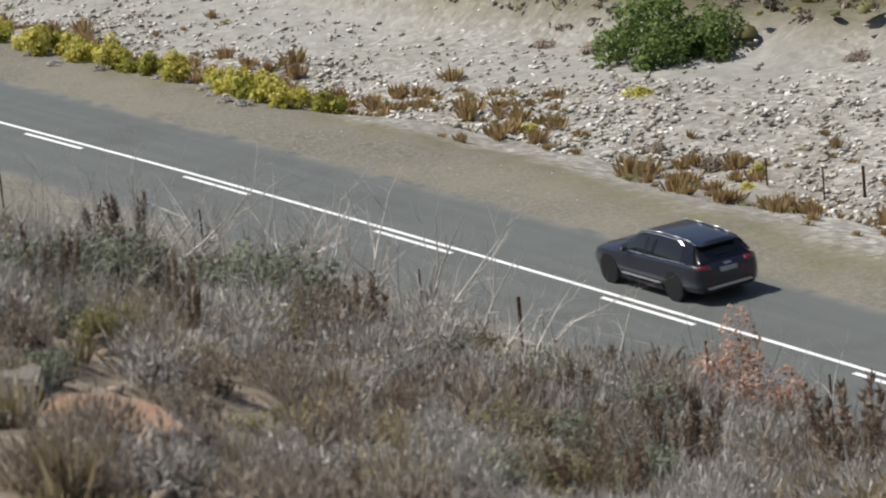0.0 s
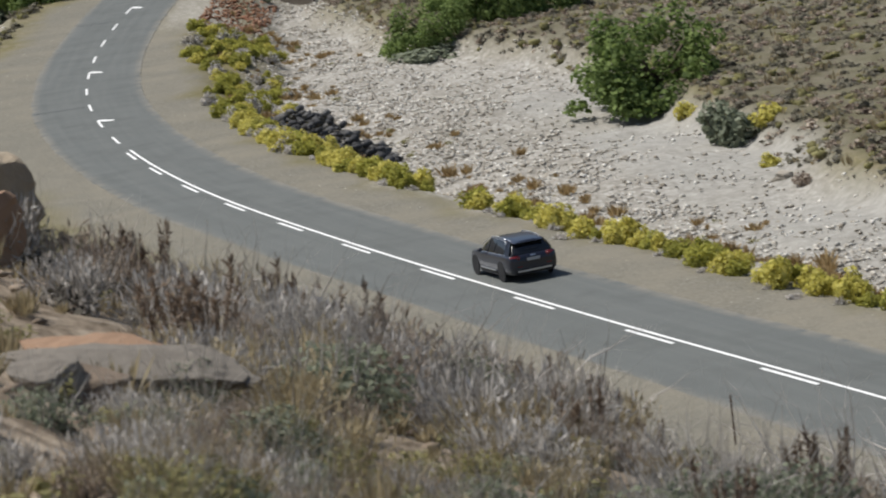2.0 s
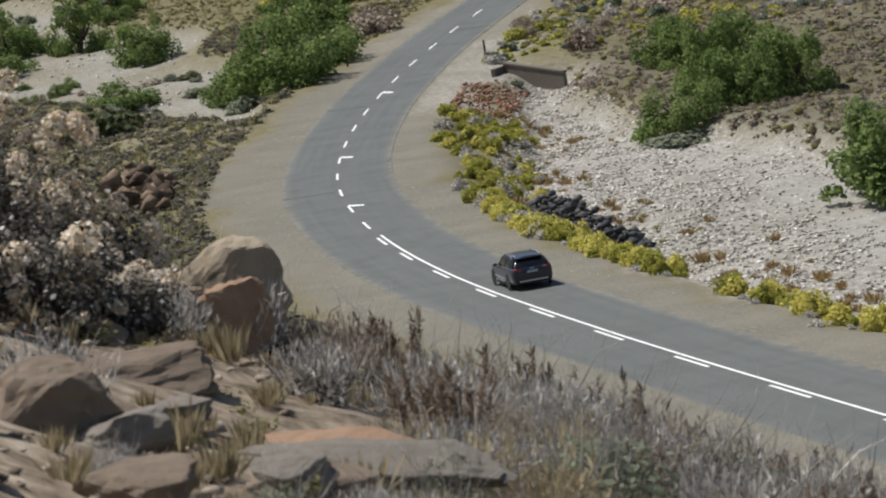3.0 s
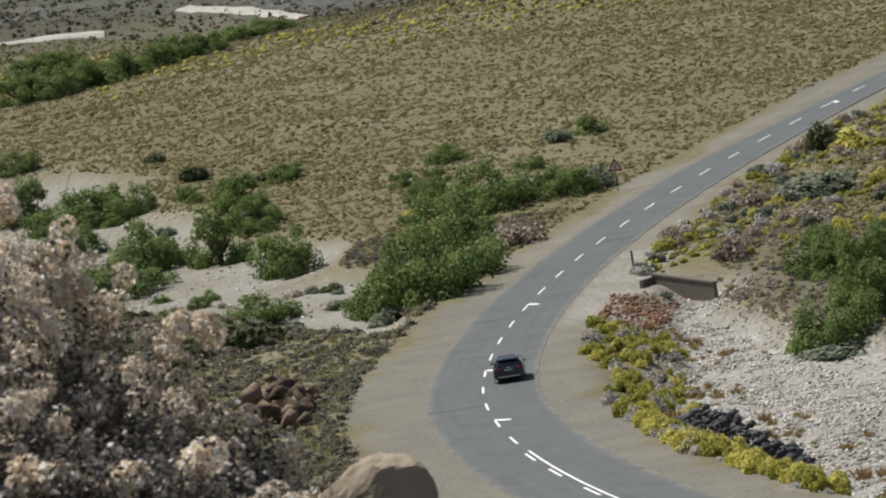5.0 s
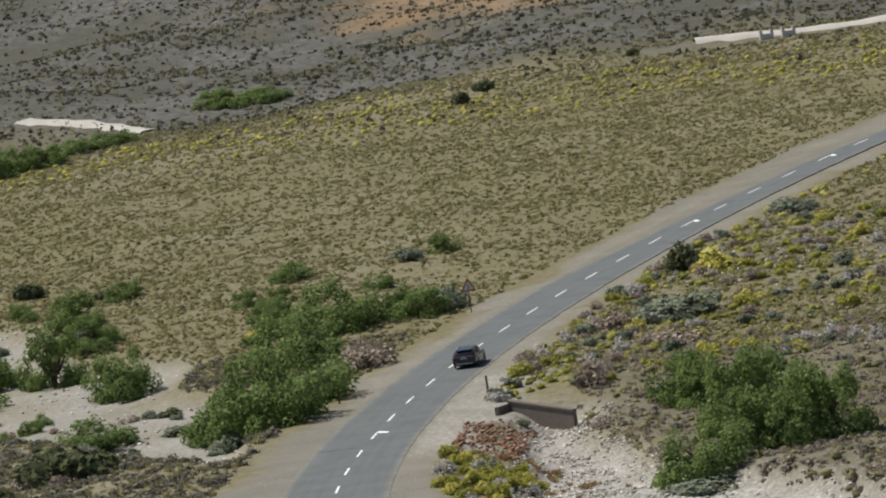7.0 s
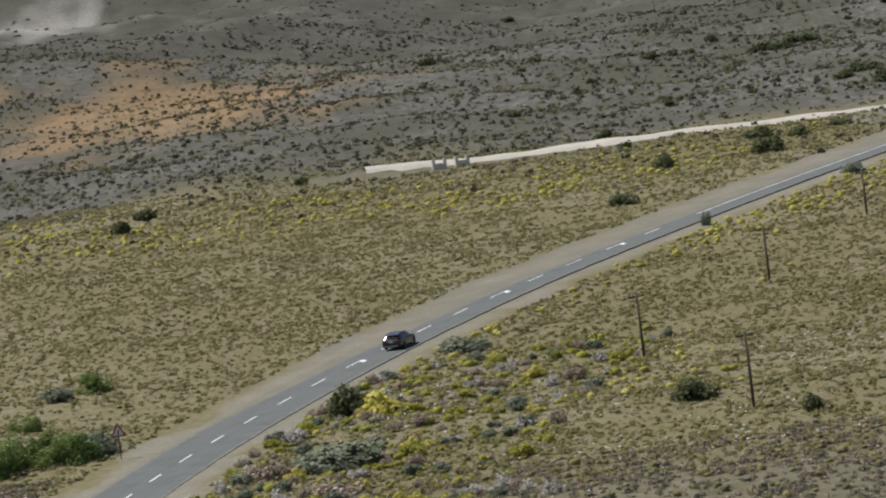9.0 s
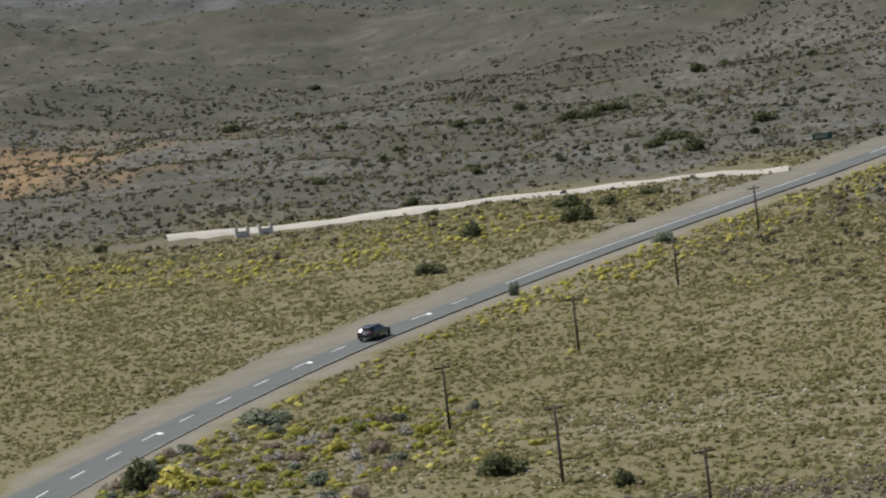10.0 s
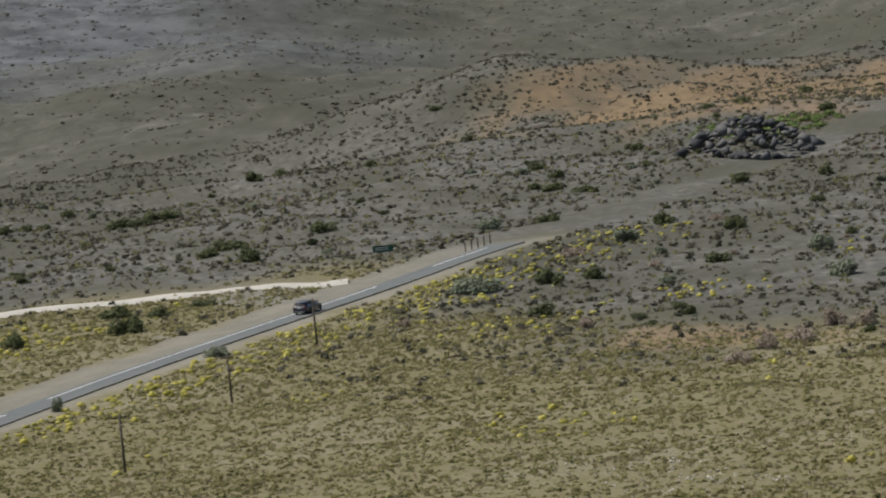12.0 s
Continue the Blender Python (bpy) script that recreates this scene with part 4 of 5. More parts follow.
    scatter("river_stones", stones, sprinkle(14, 250000, 8, 60, 78, 312, bed, 0.07, 0.5, (0.45, 0.95), -0.1), PALE_STONE, "pale angular stones strewn over the dry river bed", "stones")
    scatter("river_stones", stones, sprinkle(15, 9000, -80, 5, 300, 440, lambda x, y, u, r: in_view(x, y) & (wash_amount(x, y) > 0.3) & (u < -9) & (r < np.clip(0.5 + 0.8 * waves(x, y, 16, 40), 0.05, 1)), 0.15, 0.7, (0.5, 1.0), -0.1), PALE_STONE, "pale stones in the sandy stream bed", "stones")
    scatter("plain_stones", stones, sprinkle(16, 15000, 20, 130, 320, 420, lambda x, y, u, r: in_view(x, y) & (u > 12) & (r < np.clip(0.25 + waves(x, y, 30, 41), 0, 1)), 0.15, 0.6, (0.5, 0.9), -0.1), PALE_STONE, "pale stones lying among the dry scrub", "stones")
    scatter("shoulder_gravel", stones, sprinkle(17, 6000, -10, 50, 70, 330, lambda x, y, u, r: (np.abs(u) > 4.2) & (np.abs(u) < 9.5) & in_view(x, y), 0.04, 0.13, (0.5, 0.9), -0.1), PALE_STONE, "loose gravel on the road shoulder", "gravel")
    ledge = sprinkle(18, 3000, 6, 24, 198, 232, lambda x, y, u, r: (np.abs(u - 10.2) < 1.5) & (np.abs(y - 214) < 15), 0.3, 1.25, (0.5, 1.0), -0.2)
    ledge[:, 2] = road_z(ledge[:, 1]) - 0.9 + 1.7 * stuff_rng(10).uniform(0, 1, len(ledge)) * np.exp(-(((lateral(ledge[:, 0], ledge[:, 1]) - 10.2) / 1.3) ** 2)) * (1 - (np.abs(ledge[:, 1] - 214) / 16) ** 2)
    scatter("outcrop_rocks", blocks, ledge, DARK_STONE, "broken dark slate rocks on the road bank", "rocks")
    heap = sprinkle(19, 2600, 6, 22, 286, 312, lambda x, y, u, r: (u > 6.6) & (u < 11.5) & (y > 288) & (y < 309), 0.2, 0.7, (0.6, 1.0), -0.2)
    heap[:, 2] = np.maximum(heap[:, 2], road_z(heap[:, 1]) + 0.1 - 0.3 * (lateral(heap[:, 0], heap[:, 1]) - 6.6))
    scatter("culvert_rubble", stones, heap, RED_STONE, "heap of red-brown rubble beside the culvert", "rubble")
    cliff = sprinkle(20, 620, -19, -6, 242, 274, lambda x, y, u, r: (np.abs(u + 12.6) < 1.6) & (y > 247) & (y < 271), 0.7, 2.6, (0.5, 1.0), -0.2)
    cliff[:, 2] += stuff_rng(9).uniform(0, 1.5, len(cliff)) * step01(11, 13, -lateral(cliff[:, 0], cliff[:, 1]))
    scatter("rock_face", blocks, cliff, CLIFF_STONE, "broken brown rock face beside the gravel shoulder", "rocks")
    knoll = sprinkle(21, 900, 236, 280, 722, 768, lambda x, y, u, r: np.hypot((x - 261) / 11, (y - 746) / 12) + 0.25 * (x < 252) < 1.15, 1.0, 4.2, (0.5, 1.0), -0.1)
    knoll[:, 2] += 5.2 * np.clip(1 - np.hypot((knoll[:, 0] - 261) / 12, (knoll[:, 1] - 748) / 13) ** 2, 0, 1)
    scatter("rock_knoll", blocks, knoll, DARK_STONE, "dark rocky knoll on the far slope", "rocks")
    low = [bush_shape(130 + k, 40, 0.16, 6, 0.34, 0.25) for k in range(3)]
    scatter("green_thicket", low, sprinkle(22, 260, 262, 300, 770, 815, lambda x, y, u, r: np.hypot((x - 281) / 15, (y - 790) / 16) < 1, 1.5, 3.2, (0.5, 0.8)), GREEN, "bright green thicket behind the rocky knoll", "bushes")


build_scrub()


# ---- near hillside: shrubs, dead wood and boulders ----
def plume_shape(seed, stems=15, tall=0.95):
    """Upright stalks whose upper halves are thick with dry seed heads."""
    rng = stuff_rng(seed)
    c, r = [], []
    for _ in range(stems):
        a, out = rng.uniform(0, 6.283), 0.42 * np.sqrt(rng.uniform())
        foot = np.array([np.cos(a) * out * 0.5, np.sin(a) * out * 0.5, 0.0])
        tip = np.array([np.cos(a) * out, np.sin(a) * out, tall * rng.uniform(0.65, 1.0)])
        for q in np.linspace(0.45, 1.0, 5):
            c.append(foot + (tip - foot) * q)
            r.append((0.034, 0.034, 0.085))
    return sprigs(rng, c, r, stems * 85, 0.05, 0.009)


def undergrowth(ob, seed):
    """The inner shade of a dry shrub, put in as low near-black leaf quads."""
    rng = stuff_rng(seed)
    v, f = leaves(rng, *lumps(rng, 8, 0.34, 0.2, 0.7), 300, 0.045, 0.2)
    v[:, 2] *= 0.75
    tagged(part("undergrowth", quads_mesh("undergrowth", v, f, SHRUB_SHADE), ob, "dark leaves standing in for shade inside the shrub"), kind="stuff")
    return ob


def build_hillside():
    rng = stuff_rng(301)
    grey, brown, plume, sage, straw, lime, dead, herb = [], [], [], [], [], [], [], []
    for k in range(3):
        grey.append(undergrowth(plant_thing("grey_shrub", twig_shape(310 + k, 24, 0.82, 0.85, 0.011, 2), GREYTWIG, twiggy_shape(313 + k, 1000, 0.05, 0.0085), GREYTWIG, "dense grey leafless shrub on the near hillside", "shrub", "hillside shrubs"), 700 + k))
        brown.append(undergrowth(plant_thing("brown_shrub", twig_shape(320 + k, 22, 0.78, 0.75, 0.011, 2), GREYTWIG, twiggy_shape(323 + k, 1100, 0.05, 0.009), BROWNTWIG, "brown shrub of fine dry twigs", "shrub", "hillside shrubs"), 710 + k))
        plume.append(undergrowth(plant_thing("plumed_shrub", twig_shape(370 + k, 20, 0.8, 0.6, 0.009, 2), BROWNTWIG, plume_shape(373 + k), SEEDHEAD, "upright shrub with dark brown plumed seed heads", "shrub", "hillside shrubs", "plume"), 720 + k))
        straw.append(plant_thing("straw_shrub", twig_shape(330 + k, 18, 0.82, 0.75, 0.010, 2), GREYTWIG, twiggy_shape(333 + k, 900, 0.055, 0.0095), STRAW, "straw-coloured dry shrub on the hillside", "shrub", "hillside shrubs"))
    for k in range(2):
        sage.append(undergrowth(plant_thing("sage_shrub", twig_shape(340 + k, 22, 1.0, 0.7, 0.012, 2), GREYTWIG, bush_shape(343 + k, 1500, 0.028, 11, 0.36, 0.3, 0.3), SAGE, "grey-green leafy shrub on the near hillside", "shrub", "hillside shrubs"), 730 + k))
        lime.append(plant_thing("yellow_shrub", twig_shape(350 + k, 22, 1.0, 0.7, 0.010, 2), STRAW, bush_shape(353 + k, 1200, 0.03, 10, 0.34, 0.3, 0.4), OLIVE, "shrub with yellow-green leaves among dry ones", "shrub", "hillside shrubs"))
        herb.append(plant_thing("green_shrub", twig_shape(380 + k, 20, 1.0, 0.5, 0.010, 2), BARK, twiggy_shape(383 + k, 900, 0.06, 0.014), DARK, "upright dark green leafy shrub by the boulders", "shrub", "green shrubs by the boulders"))
        dead.append(plant_thing("dead_shrub", twig_shape(360 + k, 9, 1.9, 0.75, 0.030, 3, 0.0, 2), DEADWOOD, None, None, "bleached dead shrub with bare forked branches", "shrub", "dead shrubs"))
    kinds = [grey, brown, plume, straw, sage, lime]
    for k in range(980):
        d = 16 + 43 * rng.uniform()
        yaw = rng.uniform(-5, 27)
        x, y = d * math.sin(radians(yaw)), d * math.cos(radians(yaw))
        if d < 43 and yaw < 1.8 and rng.uniform() < 0.9:
            continue
        if d < 27 and 8 < yaw < 17 and rng.uniform() < 0.5:
            continue
        if d > 36 and yaw < -1.6 or d > 36 and yaw < 0.6 and rng.uniform() < 0.93:
            continue
        if float(lateral(x, y)) > -5.6:
            continue
        patch = float(waves(np.array(x), np.array(y), 13, 303))
        share = [0.52, 0.19, 0.03, 0.12, 0.10, 0.04] if patch > 0 else [0.34, 0.36, 0.08, 0.14, 0.04, 0.04]
        if 17 < d < 36 and 2.5 < yaw < 9.5:
            share = [0.12, 0.08, 0.0, 0.34, 0.26, 0.20]
        kind = kinds[rng.choice(6, p=share)]
        size = rng.uniform(0.9, 1.7) * (0.6 if d < 34 else 0.68 if 8.5 < yaw < 14.5 else 1.0)
        planted(kind[rng.randint(len(kind))], x, y, size, rng.uniform(0.85, 1.25), rng.uniform(0, 360), 0.1)
    for x, y, size in ((14.6, 49.0, 1.5), (13.4, 50.0, 1.35), (15.8, 50.5, 1.4), (12.4, 49.5, 1.2), (14.0, 53.0, 1.6), (11.0, 50.5, 1.3), (12.9, 52.0, 1.5), (16.9, 52.0, 1.4), (17.6, 49.0, 1.1), (15.3, 54.0, 1.6), (13.0, 47.5, 1.1), (14.2, 46.5, 1.2), (16.0, 47.5, 1.1), (12.0, 53.5, 1.4), (6.4, 48.0, 0.9), (5.2, 49.5, 0.9), (18.4, 54.0, 0.9), (9.6, 51.0, 0.8), (21.0, 56.0, 0.9), (22.4, 54.5, 1.1), (23.4, 55.0, 1.3), (7.6, 49.0, 0.7), (19.3, 50.0, 0.7)):
        planted(dead[rng.randint(2)], x, y, size, 1.0, rng.uniform(0, 360), 0.05)
    for x, y, size in ((11.0, 41.6, 2.0), (12.0, 42.4, 1.7), (10.2, 40.6, 1.4), (6.6, 32.6, 1.6), (7.6, 34.4, 1.5), (6.9, 31.0, 1.2)):
        planted(sage[rng.randint(2)], x, y, size, 1.0, rng.uniform(0, 360), 0.1)
    for x, y, size in ((1.6, 51.2, 1.4), (3.0, 51.8, 1.5), (3.3, 51.2, 1.3), (3.9, 51.6, 1.2), (4.6, 51.4, 1.1), (5.4, 51.6, 1.1), (2.5, 49.0, 1.1)):
        planted(plume[rng.randint(3)], x, y, size, 1.1, rng.uniform(0, 360), 0.1)
    for x, y, size in ((0.6, 51.6, 1.6), (1.1, 51.4, 1.7), (1.4, 52.0, 1.7), (1.9, 51.6, 1.6), (2.3, 51.2, 1.4), (0.9, 50.2, 1.4)):
        planted((brown + straw[:1] + sage[:1])[rng.randint(5)], x, y, size, 1.15, rng.uniform(0, 360), 0.1)
    for x, y, size in ((-1.2, 52.3, 1.3), (-1.5, 51.9, 1.5), (-0.9, 52.6, 1.2), (-1.9, 52.2, 1.6)):
        planted(herb[rng.randint(2)], x, y, size, 1.1, rng.uniform(0, 360), 0.1)
    cleared(grey + brown + plume + straw + sage + lime + dead + herb)


def blossom_shrub(x, y, tall, wide, seed):
    """A shrub whose top is covered with round cream flower heads."""
    rng = stuff_rng(seed)
    twig = twig_shape(seed, 30, tall * 0.85, wide / tall * 0.55, 0.014, 3)
    c, r = lumps(rng, 13, 0.36, 0.25, 0.9)
    flat = np.array([wide, wide, tall * 1.6])
    # the foliage colour also carries the shade between the flower heads
    ob = plant_thing("blossom_shrub", twig, BARK, leaves(rng, c * flat, r * flat, 3600, 0.04, 0.3), SHRUB_SHADE, "tall dark shrub covered in cream flower heads", "shrub", "blossom shrubs")
    n = int((36 + 30 * wide) * (1.0 if tall > 3.3 else 0.22))
    which = rng.randint(0, 13, n)
    d = unit(rng.normal(size=(n, 3)) + (0, -0.6, 0.7))
    heads = c[which] * flat + d * r[which] * flat * 1.03
    size = rng.uniform(0.08, 0.19, n) * np.clip(0.45 + 1.3 * heads[:, 2] / tall, 0.4, 1.1)
    v, f = leaves(rng, heads, np.repeat(size[:, None], 3, 1), 80 * n, 0.04, 0.8)
    tagged(part("blossom", quads_mesh("blossom", v, f, CREAM), ob, "clusters of faded cream blossom"), kind="stuff")
    v, f = leaves(rng, c * flat, r * flat * 1.04, 260, 0.045, 0.9)
    tagged(part("faded_leaves", quads_mesh("faded_leaves", v, f, GREYTWIG), ob, "pale grey faded leaves"), kind="stuff")
    ob.matrix_world = pose(x, y, ground_z(x, y) - 0.1)


def rust_shrub(x, y, tall, wide, seed):
    """A shrub of dry orange-pink leaf clusters."""
    rng = stuff_rng(seed)
    c, r = lumps(rng, 16, 0.42, 0.17, 0.9)
    flat = np.array([wide, wide, tall])
    ob = plant_thing("rust_shrub", twig_shape(seed, 20, tall * 0.5, wide / tall * 0.8, 0.014, 2), BARK, leaves(rng, c * flat, r * flat, 4200, 0.036, 0.75), RUSTBUSH, "dry shrub thick with orange-pink faded leaves", "shrub", "rust-coloured shrubs")
    ob.matrix_world = pose(x, y, ground_z(x, y) - 0.05)


def boulder(name, x, y, size, turn, tilt, mat, label, seed, lift=0.0, rough=0.09):
    """A weathered block: a cut and roughened lump with cracked, layered sides."""
    rng = stuff_rng(seed)
    bm = bmesh.new()
    bmesh.ops.create_icosphere(bm, subdivisions=4, radius=0.62)
    cuts = [(unit(rng.normal(size=3) * (1, 1, 0.6)), rng.uniform(0.30, 0.46)) for _ in range(12)] + [(np.array([0, 0, 1.0]), 0.34)]
    for v in bm.verts:
        p = np.array(v.co)
        for nrm, d in cuts:
            over = p @ nrm - d
            if over > 0:
                p = p - nrm * over * 0.96
        q = Vector(p) * 3.1 + Vector((seed, 0, 0))
        p = p * (1 + rough * noise.noise(q) + 0.6 * rough * noise.noise(q * 2.9) + 0.4 * rough * noise.noise(q * 7.1))
        p[:2] *= 1 + 0.04 * math.sin(p[2] * 30 + 5 * noise.noise(q * 0.9))
        v.co = p
    bmesh.ops.scale(bm, vec=size, verts=bm.verts)
    ob = tagged(new(name, bm_mesh(name, bm, mat)), label, "rock", "boulders of the near hillside")
    ob.matrix_world = pose(x, y, ground_z(x, y) + lift, tilt, tilt * 0.6, turn)
    return ob


build_hillside()
# low front shrubs in near-black stand in for deep shade under the tall ones
for x, y, tall, wide, seed in ((-6.0, 52.6, 7.6, 3.2, 401), (-4.8, 52.3, 6.6, 2.6, 402), (-3.8, 52.1, 5.4, 2.2, 403), (-2.8, 51.8, 4.0, 1.8, 404), (-1.9, 51.3, 2.4, 1.4, 405), (-4.9, 50.4, 4.6, 2.4, 406), (-3.5, 50.4, 3.2, 2.0, 407), (-6.2, 50.2, 5.4, 2.6, 408), (-2.5, 50.1, 2.1, 1.5, 409), (-1.6, 50.2, 1.3, 1.0, 410), (-4.6, 47.0, 3.2, 2.2, 411), (-3.0, 46.8, 2.3, 2.0, 412), (-1.9, 47.2, 1.6, 1.5, 413), (-3.9, 44.2, 1.9, 2.0, 414), (-2.6, 43.8, 1.5, 1.7, 415), (-5.0, 43.4, 2.2, 2.0, 416), (-1.7, 44.4, 1.1, 1.3, 417), (-3.2, 41.6, 1.3, 1.6, 418)):
    blossom_shrub(x, y, tall, wide, seed)
boulder("boulder", -0.55, 50.6, (1.0, 0.9, 1.35), 35, -8, ORANGE_ROCK, "cracked orange-brown boulder with a dark hollow", 506, 0.5)
boulder("boulder", -1.1, 50.5, (0.7, 0.7, 1.1), 65, 6, BOULDER, "cracked orange-brown boulder with a dark hollow", 507, 0.4)
boulder("boulder", -0.55, 52.0, (1.9, 1.3, 2.6), 5, 6, TAN_ROCK, "long smooth pale boulder near the crest", 508, 0.9)
boulder("boulder", -1.75, 33.0, (1.35, 1.1, 1.1), 25, 10, BOULDER, "big split grey-brown boulder on the hillside", 501, 0.2)
boulder("boulder", -2.65, 30.6, (1.2, 1.1, 0.95), 50, 5, ORANGE_ROCK, "low orange-brown boulder on the hillside", 509, 0.15)
boulder("boulder", -1.0, 32.6, (1.1, 0.9, 0.6), 15, -10, GREY_BOULDER, "low weathered grey boulder on the hillside", 515, 0.15)
boulder("boulder", -0.75, 27.2, (1.25, 1.0, 0.75), -20, -6, BOULDER, "broad pale sandstone boulder on the hillside", 516, 0.1)
boulder("boulder", -0.85, 37.4, (0.75, 0.6, 0.45), 40, 6, GREY_BOULDER, "small pale boulder among the slabs", 517, 0.1)
boulder("rock_slab", 1.15, 33.6, (2.2, 0.9, 0.42), -18, 17, GREY_BOULDER, "long layered grey slab with orange edges", 504, 0.18)
boulder("rock_slab", 1.0, 34.6, (1.8, 0.9, 0.4), -22, 16, ORANGE_ROCK, "long layered orange-brown slab lying on soil", 505, 0.2)
boulder("rock_slab", 0.75, 36.4, (1.7, 0.8, 0.35), -15, 12, BOULDER, "long layered brown slab lying on soil", 518, 0.12)
boulder("rock_slab", 0.6, 32.2, (1.3, 0.8, 0.4), -25, 10, BOULDER, "flat weathered sandstone slab on the hillside", 502, 0.05)
boulder("rock_slab", -1.4, 41.0, (2.0, 1.7, 0.6), 10, 6, BOULDER, "broad brown sandstone slab half in the soil", 503, 0.1)
boulder("boulder", 5.1, 20.1, (0.55, 1.5, 0.4), 40, 8, ORANGE_ROCK, "long orange rock slab half buried in soil", 510, 0.12)
boulder("boulder", 4.55, 20.9, (0.5, 0.5, 0.4), 15, 4, GREY_BOULDER, "pale grey boulder beside the orange slab", 511, 0.1)
for x, y, tall, wide, seed in ((20.7, 50.6, 5.4, 2.0, 521), (21.8, 50.8, 4.6, 2.0, 522)):
    rust_shrub(x, y, tall, wide, seed)
boulder("boulder", 32.4, 178.8, (1.3, 1.0, 0.8), 10, 5, PALE_STONE, "white boulder at the foot of the river bank", 514, 0.15)


def build_outcrop():
    """The stony part of the near hillside: slabs, loose stones and thin grass between them."""
    rng = stuff_rng(601)
    for k in range(20):
        d, yaw = rng.uniform(24, 46), rng.uniform(-6.5, 1.8)
        x, y = d * math.sin(radians(yaw)), d * math.cos(radians(yaw))
        w = rng.uniform(0.35, 0.95)
        mat = (GREY_BOULDER, BOULDER, BOULDER, ORANGE_ROCK)[rng.randint(4)]
        boulder("rock_slab", x, y, (w, w * rng.uniform(0.5, 0.9), w * rng.uniform(0.25, 0.6)), rng.uniform(0, 180), rng.uniform(-12, 14), mat, "weathered sandstone block lying on the stony hillside", 620 + k, 0.05)
    pebbles = [rock_shape(stuff_rng(660 + k), 12, 0.6) for k in range(4)]
    where = lambda x, y, u, r: (np.hypot(x, y) < 56) & (np.hypot(x, y) > 12)
    scatter("hillside_stones", pebbles, sprinkle(23, 5200, -8, 24, 12, 56, where, 0.04, 0.3, (0.5, 0.9), -0.1), BOULDER, "loose brown stones on the hillside soil", "stones")
    blades = [tuft_shape(670 + k, 60, 0.9, 0.4) for k in range(4)]
    scatter("hillside_grass", blades, sprinkle(24, 1500, -8, 24, 12, 60, where, 0.25, 0.75, (0.7, 1.2)), STRAW, "dry grass tussocks on the near hillside", "grass")
    scatter("hillside_herbs", [bush_shape(680 + k, 70, 0.07, 6, 0.34, 0.25) for k in range(4)], sprinkle(25, 520, -8, 24, 12, 60, where, 0.35, 0.8, (0.6, 1.0)), OLIVE, "low yellow-green herbs on the near hillside", "herbs")


build_outcrop()


# ---- built things ----
def wooden_pole(x, y, tall, arm=True):
    """A telephone pole with a cross-arm, its brace and insulators."""
    pole = tagged(new("telephone_pole"), "dark wooden telephone pole with a cross-arm", "pole", "telephone poles across the plain")
    bm = bmesh.new()
    rod(bm, (0, 0, -0.6), (0, 0, tall), 0.14, 0.10, 9)
    part("shaft", bm_mesh("shaft", bm, POLEWOOD, True), pole)
    if arm:
        bm = bmesh.new()
        box(bm, (1.7, 0.11, 0.13), pose(0, 0.14, tall - 0.35), 0.012)
        part("cross_arm", bm_mesh("cross_arm", bm, POLEWOOD), pole)
        for k in (-0.75, -0.3, 0.3, 0.75):
            bm = bmesh.new()
            rod(bm, (k, 0.14, tall - 0.29), (k, 0.14, tall - 0.12), 0.035, 0.05, 7)
            part("insulator", bm_mesh("insulator", bm, SIGN_GREY), pole)
    pole.matrix_world = pose(x, y, ground_z(x, y), 0, 0, 20)


def fence(name, spots, tall, label):
    """Steel posts with three strands of wire between them."""
    thing = tagged(new(name), label, "fence")
    tops = []
    for k, (x, y) in enumerate(spots):
        z = ground_z(x, y)
        bm = bmesh.new()
        r = 0.055 if k % 3 == 2 else 0.03
        rod(bm, (x, y, z - 0.3), (x + 0.02, y, z + tall), r, r * 0.9, 6)
        part("post", bm_mesh("post", bm, RUST), thing, "thick rusty post" if k % 3 == 2 else "")
        tops.append(Vector((x, y, z)))
    for a, b in zip(tops, tops[1:]):
        for h in (0.35, 0.72, 1.1):
            bm = bmesh.new()
            mid = (a + b) / 2 + Vector((0, 0, h - 0.03))
            rod(bm, a + Vector((0, 0, h)), mid, 0.006, 0.006, 4)
            rod(bm, mid, b + Vector((0, 0, h)), 0.006, 0.006, 4)
            part("wire", bm_mesh("wire", bm, WIRE), thing)


def warning_sign(x, y):
    sign = tagged(new("warning_sign"), "triangular red-edged warning sign on a steel post", "road sign")
    bm = bmesh.new()
    rod(bm, (0, 0, -0.4), (0, 0, 3.0), 0.05, 0.05, 8)
    part("post", bm_mesh("post", bm, RUST), sign)

    def triangle(r, y0, y1):
        bm = bmesh.new()
        ring = [(r * math.sin(a), r * math.cos(a)) for a in (0, 2.094, 4.189)]
        front, back = ([bm.verts.new((px, yy, 2.35 + pz)) for px, pz in ring] for yy in (y0, y1))
        bm.faces.new(front)
        bm.faces.new(back[::-1])
        for i in range(3):
            bm.faces.new((front[i], back[i], back[(i + 1) % 3], front[(i + 1) % 3]))
        bmesh.ops.recalc_face_normals(bm, faces=bm.faces)
        return bm

    plate = part("plate", bm_mesh("plate", triangle(0.82, -0.07, -0.05), SIGN_RED), sign, "red triangle")
    part("panel", bm_mesh("panel", triangle(0.55, -0.077, -0.0705), SIGN_WHITE), plate, "pale centre")
    bm = bmesh.new()
    box(bm, (0.1, 0.006, 0.38), pose(0, -0.081, 2.33), 0)
    part("mark", bm_mesh("mark", bm, RUST), plate, "dark mark")
    sign.matrix_world = pose(x, y, ground_z(x, y), 0, 0, 8)


